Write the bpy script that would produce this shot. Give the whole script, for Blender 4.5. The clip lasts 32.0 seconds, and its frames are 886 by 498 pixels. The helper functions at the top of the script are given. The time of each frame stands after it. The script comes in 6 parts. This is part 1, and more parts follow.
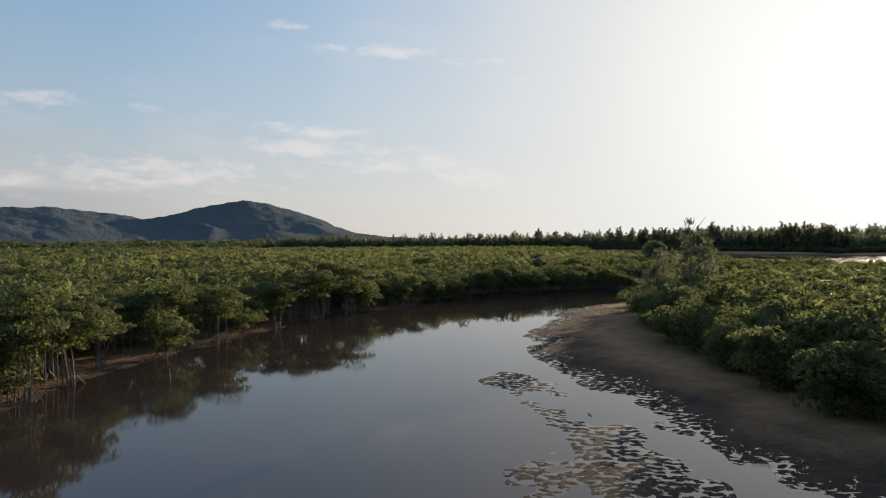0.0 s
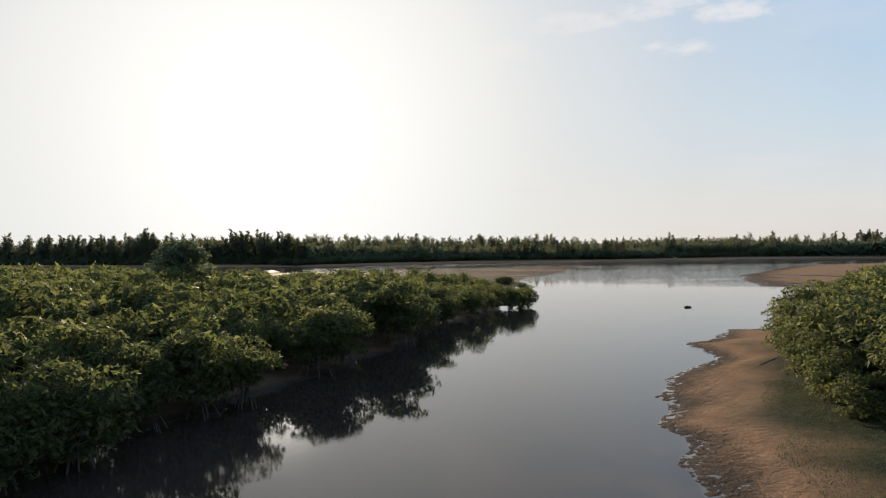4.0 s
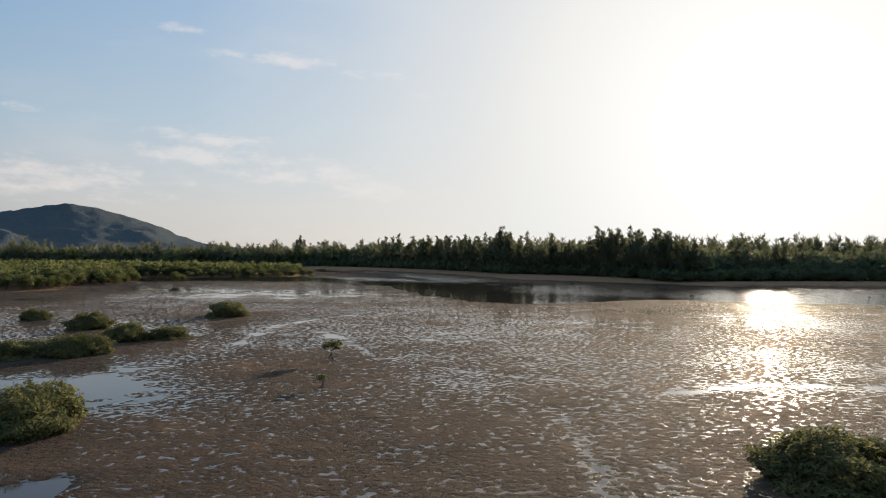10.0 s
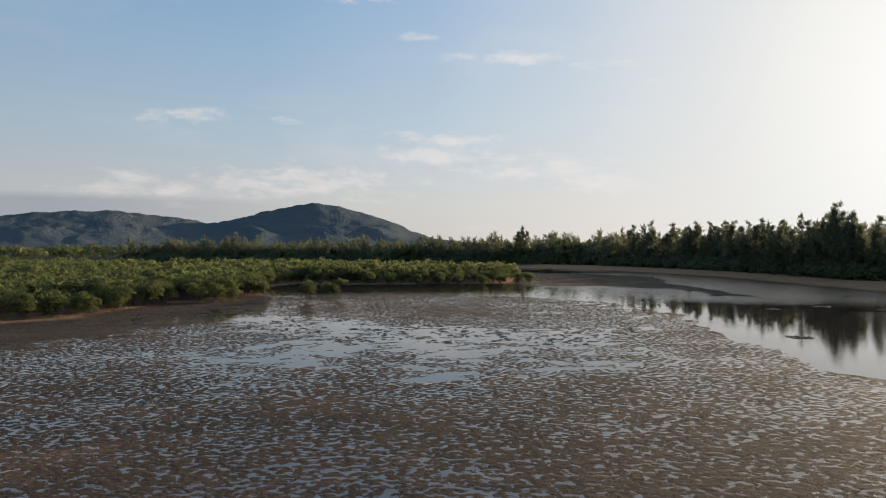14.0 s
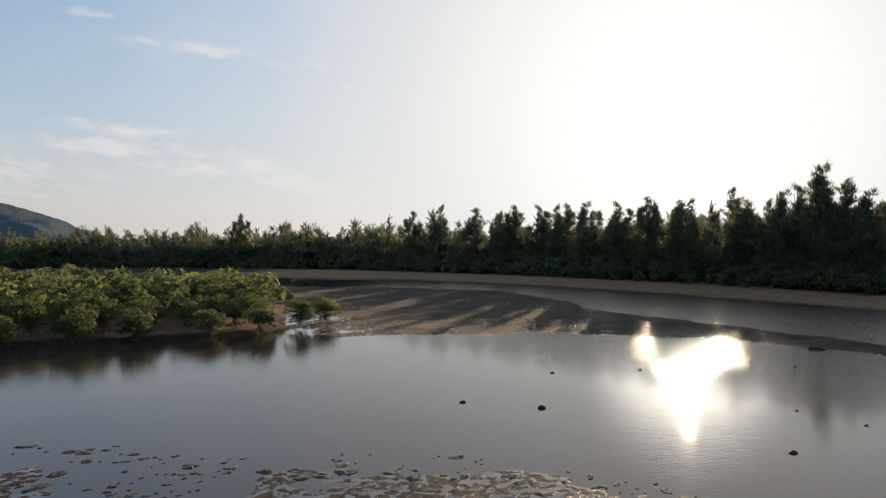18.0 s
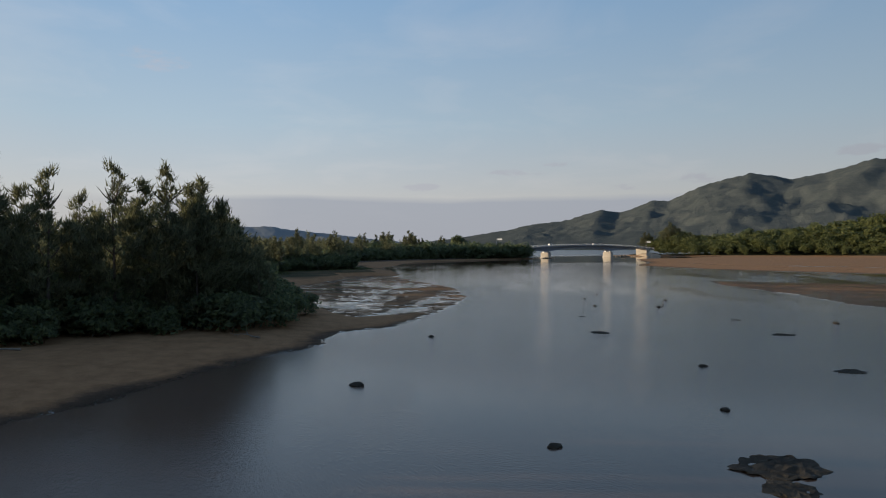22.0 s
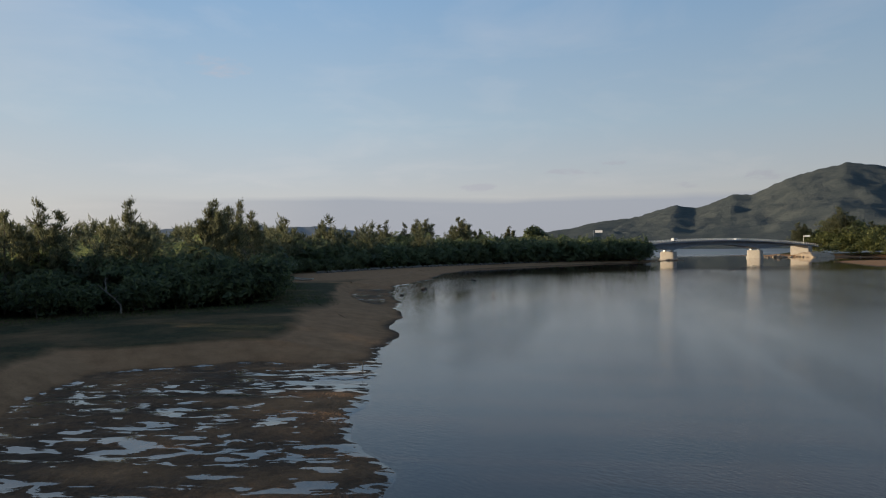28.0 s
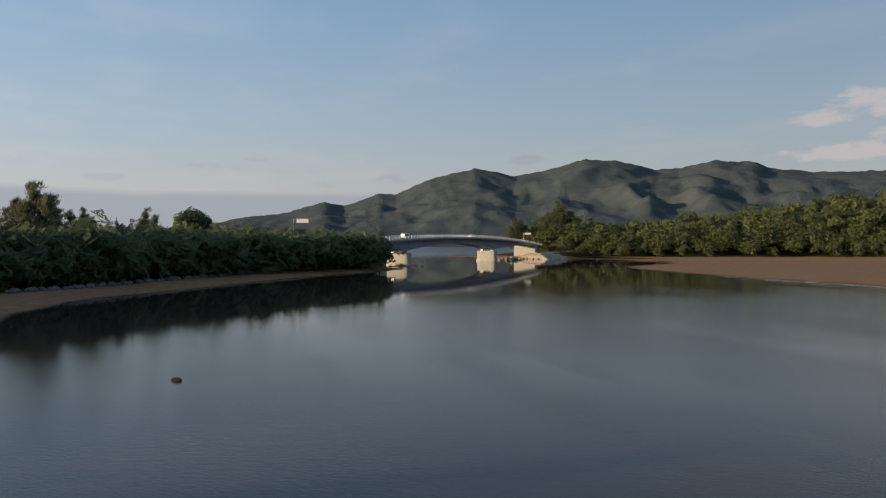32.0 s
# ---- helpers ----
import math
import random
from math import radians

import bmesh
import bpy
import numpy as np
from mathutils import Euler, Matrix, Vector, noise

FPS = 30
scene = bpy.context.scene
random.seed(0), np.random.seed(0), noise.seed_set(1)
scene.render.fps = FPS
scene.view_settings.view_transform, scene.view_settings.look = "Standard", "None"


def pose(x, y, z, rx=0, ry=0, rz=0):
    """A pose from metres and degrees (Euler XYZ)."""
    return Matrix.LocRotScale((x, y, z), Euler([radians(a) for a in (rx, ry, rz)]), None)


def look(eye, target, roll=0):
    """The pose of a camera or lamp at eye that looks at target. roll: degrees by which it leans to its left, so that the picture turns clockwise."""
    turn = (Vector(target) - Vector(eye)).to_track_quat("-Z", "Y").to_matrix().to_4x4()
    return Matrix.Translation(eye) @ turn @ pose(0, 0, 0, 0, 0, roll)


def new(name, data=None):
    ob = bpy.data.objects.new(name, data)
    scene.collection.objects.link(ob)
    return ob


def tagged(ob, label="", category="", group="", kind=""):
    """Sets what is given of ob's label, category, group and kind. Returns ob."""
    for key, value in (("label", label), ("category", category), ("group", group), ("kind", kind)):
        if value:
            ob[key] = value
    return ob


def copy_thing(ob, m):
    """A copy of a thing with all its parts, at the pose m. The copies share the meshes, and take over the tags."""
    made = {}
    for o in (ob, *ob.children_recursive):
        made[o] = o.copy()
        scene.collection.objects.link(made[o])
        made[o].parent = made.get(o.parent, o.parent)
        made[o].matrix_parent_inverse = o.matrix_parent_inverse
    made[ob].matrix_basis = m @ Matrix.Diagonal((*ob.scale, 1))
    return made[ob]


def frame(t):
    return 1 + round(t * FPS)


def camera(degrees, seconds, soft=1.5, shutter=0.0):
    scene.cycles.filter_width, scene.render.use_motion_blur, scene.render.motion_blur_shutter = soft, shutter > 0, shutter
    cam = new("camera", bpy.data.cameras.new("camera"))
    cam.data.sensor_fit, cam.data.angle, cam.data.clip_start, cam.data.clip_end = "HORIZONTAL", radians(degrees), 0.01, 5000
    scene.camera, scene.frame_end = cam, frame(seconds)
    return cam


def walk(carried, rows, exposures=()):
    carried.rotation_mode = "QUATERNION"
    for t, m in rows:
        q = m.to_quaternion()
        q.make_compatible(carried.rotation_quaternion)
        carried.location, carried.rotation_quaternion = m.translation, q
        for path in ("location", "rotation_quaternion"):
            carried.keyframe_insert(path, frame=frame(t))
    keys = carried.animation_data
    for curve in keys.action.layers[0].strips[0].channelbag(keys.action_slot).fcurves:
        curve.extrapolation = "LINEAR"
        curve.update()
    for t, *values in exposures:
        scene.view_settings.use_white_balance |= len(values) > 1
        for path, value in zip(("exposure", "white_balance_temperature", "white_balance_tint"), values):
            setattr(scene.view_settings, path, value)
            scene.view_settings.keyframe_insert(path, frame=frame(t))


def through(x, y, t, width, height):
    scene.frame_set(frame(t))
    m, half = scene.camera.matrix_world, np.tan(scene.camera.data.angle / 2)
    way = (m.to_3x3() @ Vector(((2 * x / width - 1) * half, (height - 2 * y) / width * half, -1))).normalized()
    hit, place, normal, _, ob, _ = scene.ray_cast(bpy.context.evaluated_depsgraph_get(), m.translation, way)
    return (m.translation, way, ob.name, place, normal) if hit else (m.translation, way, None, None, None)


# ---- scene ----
cam = camera(64.6, 32.0, soft=1.1)
# seconds, eye x y z, then tilt, lean and heading in degrees
PATH = [
    (0, -0.00, -0.00, 9.58, 89.34, 0.44, -0.00),
    (0.5, -0.87, 14.47, 9.33, 89.48, 0.31, -2.09),
    (1, -1.04, 28.64, 9.14, 89.63, 0.20, -4.30),
    (1.5, -3.36, 40.33, 9.00, 89.78, 0.17, -9.06),
    (2, -6.02, 52.27, 8.85, 89.91, 0.20, -14.00),
    (2.5, -5.53, 64.82, 8.67, 89.99, 0.24, -20.96),
    (3, -1.11, 78.37, 8.42, 90.03, 0.32, -28.38),
    (3.5, 4.97, 90.77, 8.04, 90.06, 0.43, -36.55),
    (4, 15.60, 104.70, 7.70, 90.11, 0.53, -47.10),
    (4.5, 26.21, 115.56, 7.54, 90.20, 0.57, -57.42),
    (6.5, 57.93, 135.27, 9.02, 90.54, -0.24, -71.23),
    (7, 69.15, 138.99, 9.30, 90.52, -0.18, -69.98),
    (7.5, 80.07, 143.02, 9.53, 90.50, -0.05, -61.16),
    (8, 89.50, 145.21, 9.69, 90.50, 0.02, -47.07),
    (8.5, 100.95, 157.97, 9.64, 90.48, -0.05, -39.07),
    (9, 109.10, 168.20, 9.52, 90.48, -0.14, -28.89),
    (9.5, 115.30, 176.15, 9.43, 90.48, -0.23, -15.47),
    (10, 118.96, 189.70, 9.23, 90.42, -0.29, -8.31),
    (10.5, 120.69, 201.46, 9.11, 90.37, -0.30, -5.09),
    (11, 121.39, 213.16, 9.10, 90.31, -0.29, -2.55),
    (11.5, 121.22, 225.81, 9.14, 90.26, -0.26, -0.58),
    (12, 120.88, 239.44, 9.14, 90.19, -0.22, 1.27),
    (12.5, 120.13, 251.71, 9.17, 90.11, -0.17, 2.96),
    (13, 120.95, 262.18, 9.31, 90.04, -0.09, 5.00),
    (13.5, 120.12, 273.44, 9.49, 89.97, 0.04, 7.90),
    (15.5, 107.01, 324.48, 9.63, 89.81, 0.59, 13.11),
    (16, 102.95, 338.02, 9.39, 89.81, 0.52, 7.84),
    (16.5, 99.74, 351.47, 9.04, 89.79, 0.45, 2.32),
    (17, 99.47, 368.76, 8.65, 89.79, 0.40, -3.61),
    (17.5, 99.53, 383.55, 8.41, 89.81, 0.35, -7.95),
    (18, 100.40, 396.78, 8.37, 89.84, 0.30, -14.32),
    (18.5, 101.76, 408.70, 8.51, 89.87, 0.29, -26.40),
    (19, 105.80, 421.41, 8.74, 89.81, 0.26, -41.58),
    (19.5, 112.65, 428.47, 9.09, 89.72, 0.23, -55.49),
    (20, 115.66, 432.73, 9.35, 89.66, 0.25, -78.00),
    (20.5, 124.19, 432.66, 9.72, 89.69, 0.36, -97.09),
    (21, 130.04, 433.05, 9.86, 89.75, 0.38, -111.17),
    (21.5, 137.72, 430.03, 9.77, 89.77, 0.34, -118.08),
    (22, 147.03, 425.73, 9.73, 89.80, 0.25, -119.22),
    (22.5, 159.53, 419.29, 9.60, 89.76, 0.21, -123.14),
    (23, 171.58, 411.87, 9.44, 89.78, 0.19, -124.74),
    (23.5, 183.32, 404.28, 9.07, 89.83, 0.21, -124.72),
    (24, 195.25, 396.29, 8.54, 89.92, 0.27, -124.74),
    (24.5, 209.01, 387.08, 7.98, 90.02, 0.36, -124.85),
    (25, 223.83, 376.66, 7.58, 90.12, 0.43, -120.22),
    (25.5, 238.34, 368.25, 7.26, 90.20, 0.49, -113.56),
    (27.5, 294.77, 348.17, 7.89, 89.79, 0.49, -114.10),
    (28, 311.16, 340.82, 7.92, 89.85, 0.49, -114.58),
    (28.5, 327.24, 333.97, 7.89, 89.94, 0.48, -115.02),
    (29, 343.85, 326.66, 7.85, 90.08, 0.47, -115.65),
    (29.5, 360.06, 319.34, 7.81, 90.21, 0.48, -117.08),
    (30, 376.20, 311.68, 7.80, 90.20, 0.52, -121.40),
    (30.5, 392.96, 302.89, 7.80, 90.05, 0.50, -124.79),
    (31, 407.52, 292.00, 7.91, 89.84, 0.39, -129.51),
    (31.5, 420.98, 282.97, 8.10, 89.64, 0.22, -135.74),
    (32, 434.71, 271.35, 8.35, 89.47, 0.03, -143.31),
]
walk(cam, [(r[0], pose(*r[1:])) for r in PATH],
     exposures=[(0, 0.5), (4.5, 0.5), (6.5, 0.34), (7, 0.34), (8, 0.47), (9, 0.5), (18.5, 0.5), (19.5, 0.4), (20.5, 0.2), (21.2, 0.12), (32, 0.12)])

# ---- light ----
SUN_HEADING, SUN_HEIGHT = -33.3, 9.4
world = bpy.data.worlds.new("sky")
scene.world = world
world.use_nodes = True


def nodes_of(tree):
    """Shorthand to add nodes and links to a tree."""
    def add(kind, at=None, **values):
        n = tree.nodes.new(kind)
        for k, v in values.items():
            if k in n.inputs:
                n.inputs[k].default_value = v
        return n

    def join(a, b):
        tree.links.new(a, b)
    return add, join


sun_data = bpy.data.lights.new("sun", "SUN")
sun_data.energy, sun_data.angle, sun_data.color = 5.0, radians(0.6), (1.0, 0.80, 0.56)
sun = new("sun", sun_data)
a, e = radians(SUN_HEADING), radians(SUN_HEIGHT)
sun_way = Vector((-math.sin(a) * math.cos(e), math.cos(a) * math.cos(e), math.sin(e)))
sun.matrix_world = look((0, 0, 60), tuple(Vector((0, 0, 60)) - sun_way * 10))


def ramp(node, stops):
    cr = node.color_ramp
    while len(cr.elements) < len(stops):
        cr.elements.new(0.5)
    for el, (p, c) in zip(cr.elements, stops):
        el.position, el.color = p, (*c, 1)


def build_sky():
    """A hazy evening sky: a clear-sky model under pale haze that whitens towards the sun, with thin streaks of cloud."""
    tree = world.node_tree
    tree.nodes.clear()
    add, join = nodes_of(tree)

    def calc(kind, a, b=None, c=None):
        n = add("ShaderNodeMath")
        n.operation = kind
        for i, v in enumerate((a, b, c)):
            if v is None:
                continue
            if isinstance(v, (int, float)):
                n.inputs[i].default_value = v
            else:
                join(v, n.inputs[i])
        return n.outputs[0]

    def blend(kind, fac, a, b):
        n = add("ShaderNodeMix")
        n.data_type, n.blend_type = "RGBA", kind
        for i, v in ((0, fac), (6, a), (7, b)):
            if isinstance(v, (int, float)):
                n.inputs[i].default_value = v
            elif isinstance(v, tuple):
                n.inputs[i].default_value = (*v, 1)
            else:
                join(v, n.inputs[i])
        return n.outputs[2]
    out = add("ShaderNodeOutputWorld")
    sky = add("ShaderNodeTexSky")
    sky.sky_type = "NISHITA"
    sky.sun_disc = False
    sky.sun_elevation = radians(SUN_HEIGHT)
    sky.sun_rotation = radians(-SUN_HEADING)
    sky.air_density, sky.dust_density, sky.ozone_density = 1.0, 0.6, 2.0
    co = add("ShaderNodeTexCoord")
    sep = add("ShaderNodeSeparateXYZ")
    join(co.outputs["Generated"], sep.inputs[0])
    dot = add("ShaderNodeVectorMath")
    dot.operation = "DOT_PRODUCT"
    join(co.outputs["Generated"], dot.inputs[0])
    dot.inputs[1].default_value = tuple(sun_way)
    up = calc("MAXIMUM", sep.outputs["Z"], 0.0)
    haze = add("ShaderNodeValToRGB")
    ramp(haze, [(0.0, (0.54, 0.52, 0.53)), (0.06, (0.56, 0.55, 0.56)), (0.17, (0.42, 0.53, 0.63)), (0.34, (0.26, 0.425, 0.64)), (0.62, (0.18, 0.335, 0.57)), (1.0, (0.18, 0.29, 0.50))])
    join(up, haze.inputs[0])
    turn = add("ShaderNodeMapRange")
    turn.inputs[1].default_value, turn.inputs[2].default_value = -0.7, 0.75
    turn.inputs[3].default_value, turn.inputs[4].default_value = 0.70, 1.15
    join(dot.outputs["Value"], turn.inputs[0])
    hazy = blend("MULTIPLY", 1.0, haze.outputs[0], turn.outputs[0])
    clear = blend("MULTIPLY", 1.0, sky.outputs[0], (0.085, 0.085, 0.085))
    base = blend("MIX", 0.2, hazy, clear)
    # thin cloud: streaks overhead, heaped banks low down
    flat = add("ShaderNodeVectorMath")
    flat.operation = "DIVIDE"
    low = calc("ADD", up, 0.12)
    comb = add("ShaderNodeCombineXYZ")
    for i in range(3):
        join(low, comb.inputs[i])
    join(co.outputs["Generated"], flat.inputs[0])
    join(comb.outputs[0], flat.inputs[1])
    n1 = add("ShaderNodeTexNoise", Scale=1.5, Detail=7.0, Roughness=0.58, Distortion=0.4)
    n2 = add("ShaderNodeTexNoise", Scale=0.7, Detail=3.0)
    join(flat.outputs[0], n1.inputs["Vector"])
    join(flat.outputs[0], n2.inputs["Vector"])
    wisps = add("ShaderNodeMapRange")
    wisps.inputs[1].default_value, wisps.inputs[2].default_value = 0.56, 0.74
    join(calc("MULTIPLY_ADD", n2.outputs[0], 0.35, calc("MULTIPLY", n1.outputs[0], 0.72)), wisps.inputs[0])
    amount = calc("MULTIPLY", wisps.outputs[0], 0.12)
    lit = blend("MULTIPLY", 1.0, (0.78, 0.71, 0.68), turn.outputs[0])
    cloudy = blend("MIX", amount, base, lit)
    # single clouds: heading, height, half width and half height in degrees, density
    head = calc("MULTIPLY", calc("ARCTAN2", calc("MULTIPLY", sep.outputs["X"], -1.0), sep.outputs["Y"]), 57.2958)
    rise = calc("MULTIPLY", calc("ARCSINE", sep.outputs["Z"]), 57.2958)
    fray = add("ShaderNodeMapping")
    fray.inputs["Scale"].default_value = (9.0, 9.0, 26.0)
    join(co.outputs["Generated"], fray.inputs[0])
    n3 = add("ShaderNodeTexNoise", Scale=2.2, Detail=7.0, Roughness=0.62)
    join(fray.outputs[0], n3.inputs["Vector"])

    def clouds(spots, soft):
        best = 0.0
        for h, e, w, t, s in spots:
            a = calc("MULTIPLY_ADD", head, 1 / w, -h / w)
            b = calc("MULTIPLY_ADD", rise, 1 / t, -e / t)
            q = calc("MULTIPLY_ADD", a, a, calc("MULTIPLY", b, b))
            best = calc("MAXIMUM", calc("MULTIPLY_ADD", q, -s, s), best)
        body = calc("ADD", best, calc("MULTIPLY_ADD", n3.outputs[0], 2.8, -1.4))
        edge = add("ShaderNodeMapRange")
        edge.interpolation_type = "SMOOTHSTEP"
        edge.inputs[1].default_value, edge.inputs[2].default_value = 0.38, 0.38 + soft
        join(body, edge.inputs[0])
        fence = add("ShaderNodeMapRange")
        fence.inputs[1].default_value, fence.inputs[2].default_value = 0.0, 0.35
        join(best, fence.inputs[0])
        return calc("MULTIPLY", edge.outputs[0], fence.outputs[0])
    pale = clouds([(5.0, 15.1, 6.5, 1.0, 0.9), (-2.0, 14.2, 5.0, 0.6, 0.75), (-7.5, 12.8, 3.5, 0.5, 0.7), (13.8, 16.8, 4.0, 0.7, 0.75), (17, 19.5, 5, 0.8, 0.8), (30, 10.1, 6, 1.2, 0.75), (23.8, 10.2, 4, 0.6, 0.7),
                   (10.8, 8.0, 7.5, 2.4, 0.95), (2.5, 6.6, 9, 1.9, 0.85), (21, 5.2, 12, 2.6, 0.85), (33, 4.6, 10, 2.4, 0.8), (-3, 5.2, 8, 1.8, 0.7),
                   (-51, 15.5, 7, 1.8, 0.9), (-58, 17.6, 5, 1.3, 1.1), (-64, 18.3, 5, 1.3, 1.1), (-70, 17.3, 4.5, 1.2, 1.1), (-66, 15.2, 4, 0.9, 0.95)], 0.95)
    heaped = clouds([(-171.5, 8.8, 3.4, 1.0, 1.0), (-175.5, 9.8, 5.0, 1.6, 1.1), (-173.5, 6.4, 6.0, 0.9, 0.95), (-178, 7.4, 4, 1.4, 0.9)], 0.7)
    pink = clouds([(-97, 14.0, 3.6, 1.2, 0.7)], 1.2)
    dim = clouds([(-125.6, 6.0, 3.0, 0.55, 0.9), (-128.2, 6.6, 2.0, 0.4, 0.8), (-117.2, 4.8, 2.4, 0.5, 0.85), (-149.7, 6.7, 2.4, 0.55, 0.85), (-139.8, 5.2, 2.6, 0.6, 0.85), (-53.7, 4.8, 3.5, 0.6, 0.85), (-45, 6.0, 2.5, 0.5, 0.75), (-134, 4.6, 2.5, 0.4, 0.75)], 0.5)
    cloudy = blend("MIX", calc("MULTIPLY", pale, 0.55), cloudy, lit)
    cloudy = blend("MIX", calc("MULTIPLY", pink, 0.5), cloudy, (0.58, 0.47, 0.46))
    cloudy = blend("MIX", calc("MULTIPLY", heaped, 0.8), cloudy, (0.50, 0.46, 0.46))
    cloudy = blend("MIX", calc("MULTIPLY", dim, 0.45), cloudy, blend("MULTIPLY", 1.0, (0.40, 0.40, 0.46), turn.outputs[0]))
    # grey bank of cloud along the horizon away from the sun
    bank = add("ShaderNodeMapRange")
    bank.inputs[1].default_value, bank.inputs[2].default_value = 0.082, 0.073
    edge = calc("MULTIPLY_ADD", n2.outputs[0], 0.02, sep.outputs["Z"])
    join(edge, bank.inputs[0])
    away = add("ShaderNodeMapRange")
    away.inputs[1].default_value, away.inputs[2].default_value = 0.62, 0.3
    join(dot.outputs["Value"], away.inputs[0])
    banked = blend("MIX", calc("MULTIPLY", bank.outputs[0], calc("MULTIPLY", away.outputs[0], 0.7)), cloudy, (0.29, 0.32, 0.385))
    # glow of the sun in the haze
    glow = add("ShaderNodeValToRGB")
    ramp(glow, [(0.0, (0, 0, 0)), (0.55, (0.0, 0.0, 0.0)), (0.72, (0.14, 0.14, 0.14)), (0.84, (0.42, 0.42, 0.42)), (0.92, (0.80, 0.80, 0.80)), (0.965, (1.0, 1.0, 1.0))])
    join(calc("MAXIMUM", dot.outputs["Value"], 0.0), glow.inputs[0])
    bright = blend("MIX", glow.outputs[0], banked, (0.83, 0.82, 0.80))
    capped = blend("DARKEN", 1.0, bright, (0.81, 0.81, 0.80))
    # the sunward half of the sky is veiled more thickly
    veil = add("ShaderNodeMapRange")
    veil.interpolation_type = "SMOOTHSTEP"
    veil.inputs[1].default_value, veil.inputs[2].default_value = -0.30, 0.60
    veil.inputs[3].default_value, veil.inputs[4].default_value = 1.0, 0.707
    join(sep.outputs["Y"], veil.inputs[0])
    capped = blend("MULTIPLY", 1.0, capped, veil.outputs[0])
    # bright aureole round the sun: a wide faint glow with a bright heart
    wide_glow = add("ShaderNodeMapRange")
    wide_glow.inputs[1].default_value, wide_glow.inputs[2].default_value = 0.90, 1.0
    join(dot.outputs["Value"], wide_glow.inputs[0])
    heart = add("ShaderNodeMapRange")
    heart.inputs[1].default_value, heart.inputs[2].default_value = 0.988, 1.0
    join(dot.outputs["Value"], heart.inputs[0])
    ring = calc("MULTIPLY_ADD", calc("POWER", heart.outputs[0], 3.0), 2.8, calc("MULTIPLY", calc("POWER", wide_glow.outputs[0], 2.5), 0.21))
    halo = blend("MULTIPLY", 1.0, (1.0, 0.93, 0.80), ring)
    glowing = blend("ADD", 1.0, capped, halo)
    back = add("ShaderNodeBackground", Strength=1.0)
    join(glowing, back.inputs["Color"])
    join(back.outputs[0], out.inputs[0])


build_sky()

# ---- materials ----


def material(name):
    m = bpy.data.materials.new(name)
    m.use_nodes = True
    tree = m.node_tree
    add, join = nodes_of(tree)
    return m, tree, tree.nodes["Principled BSDF"], add, join


def noise_mat(name, stops, scale, rough=0.8, bump=0.3, fine=6.0, dist=0.05, spec=0.3, metal=0.0, random_tint=0.0):
    """A surface whose colour wanders through stops at one scale, with grain and relief at a finer one."""
    m, tree, bsdf, add, join = material(name)
    geo = add("ShaderNodeNewGeometry")
    n1 = add("ShaderNodeTexNoise", Scale=scale, Detail=5.0, Roughness=0.6)
    n2 = add("ShaderNodeTexNoise", Scale=scale * fine, Detail=4.0, Roughness=0.65)
    for n in (n1, n2):
        join(geo.outputs["Position"], n.inputs["Vector"])
    mix = add("ShaderNodeMix")
    mix.inputs[0].default_value = 0.4
    join(n1.outputs[0], mix.inputs[2])
    join(n2.outputs[0], mix.inputs[3])
    cr = add("ShaderNodeValToRGB")
    ramp(cr, stops)
    join(mix.outputs[0], cr.inputs[0])
    last = cr.outputs[0]
    if random_tint:
        info = add("ShaderNodeObjectInfo")
        hsv = add("ShaderNodeHueSaturation")
        mr = add("ShaderNodeMapRange")
        mr.inputs[3].default_value, mr.inputs[4].default_value = 1 - random_tint, 1 + random_tint
        join(info.outputs["Random"], mr.inputs[0])
        join(mr.outputs[0], hsv.inputs["Value"])
        join(last, hsv.inputs["Color"])
        last = hsv.outputs[0]
    join(last, bsdf.inputs["Base Color"])
    bsdf.inputs["Roughness"].default_value = rough
    bsdf.inputs["Metallic"].default_value = metal
    bsdf.inputs["Specular IOR Level"].default_value = spec
    bp = add("ShaderNodeBump", Strength=bump, Distance=dist)
    join(n2.outputs[0], bp.inputs["Height"])
    join(bp.outputs[0], bsdf.inputs["Normal"])
    return m


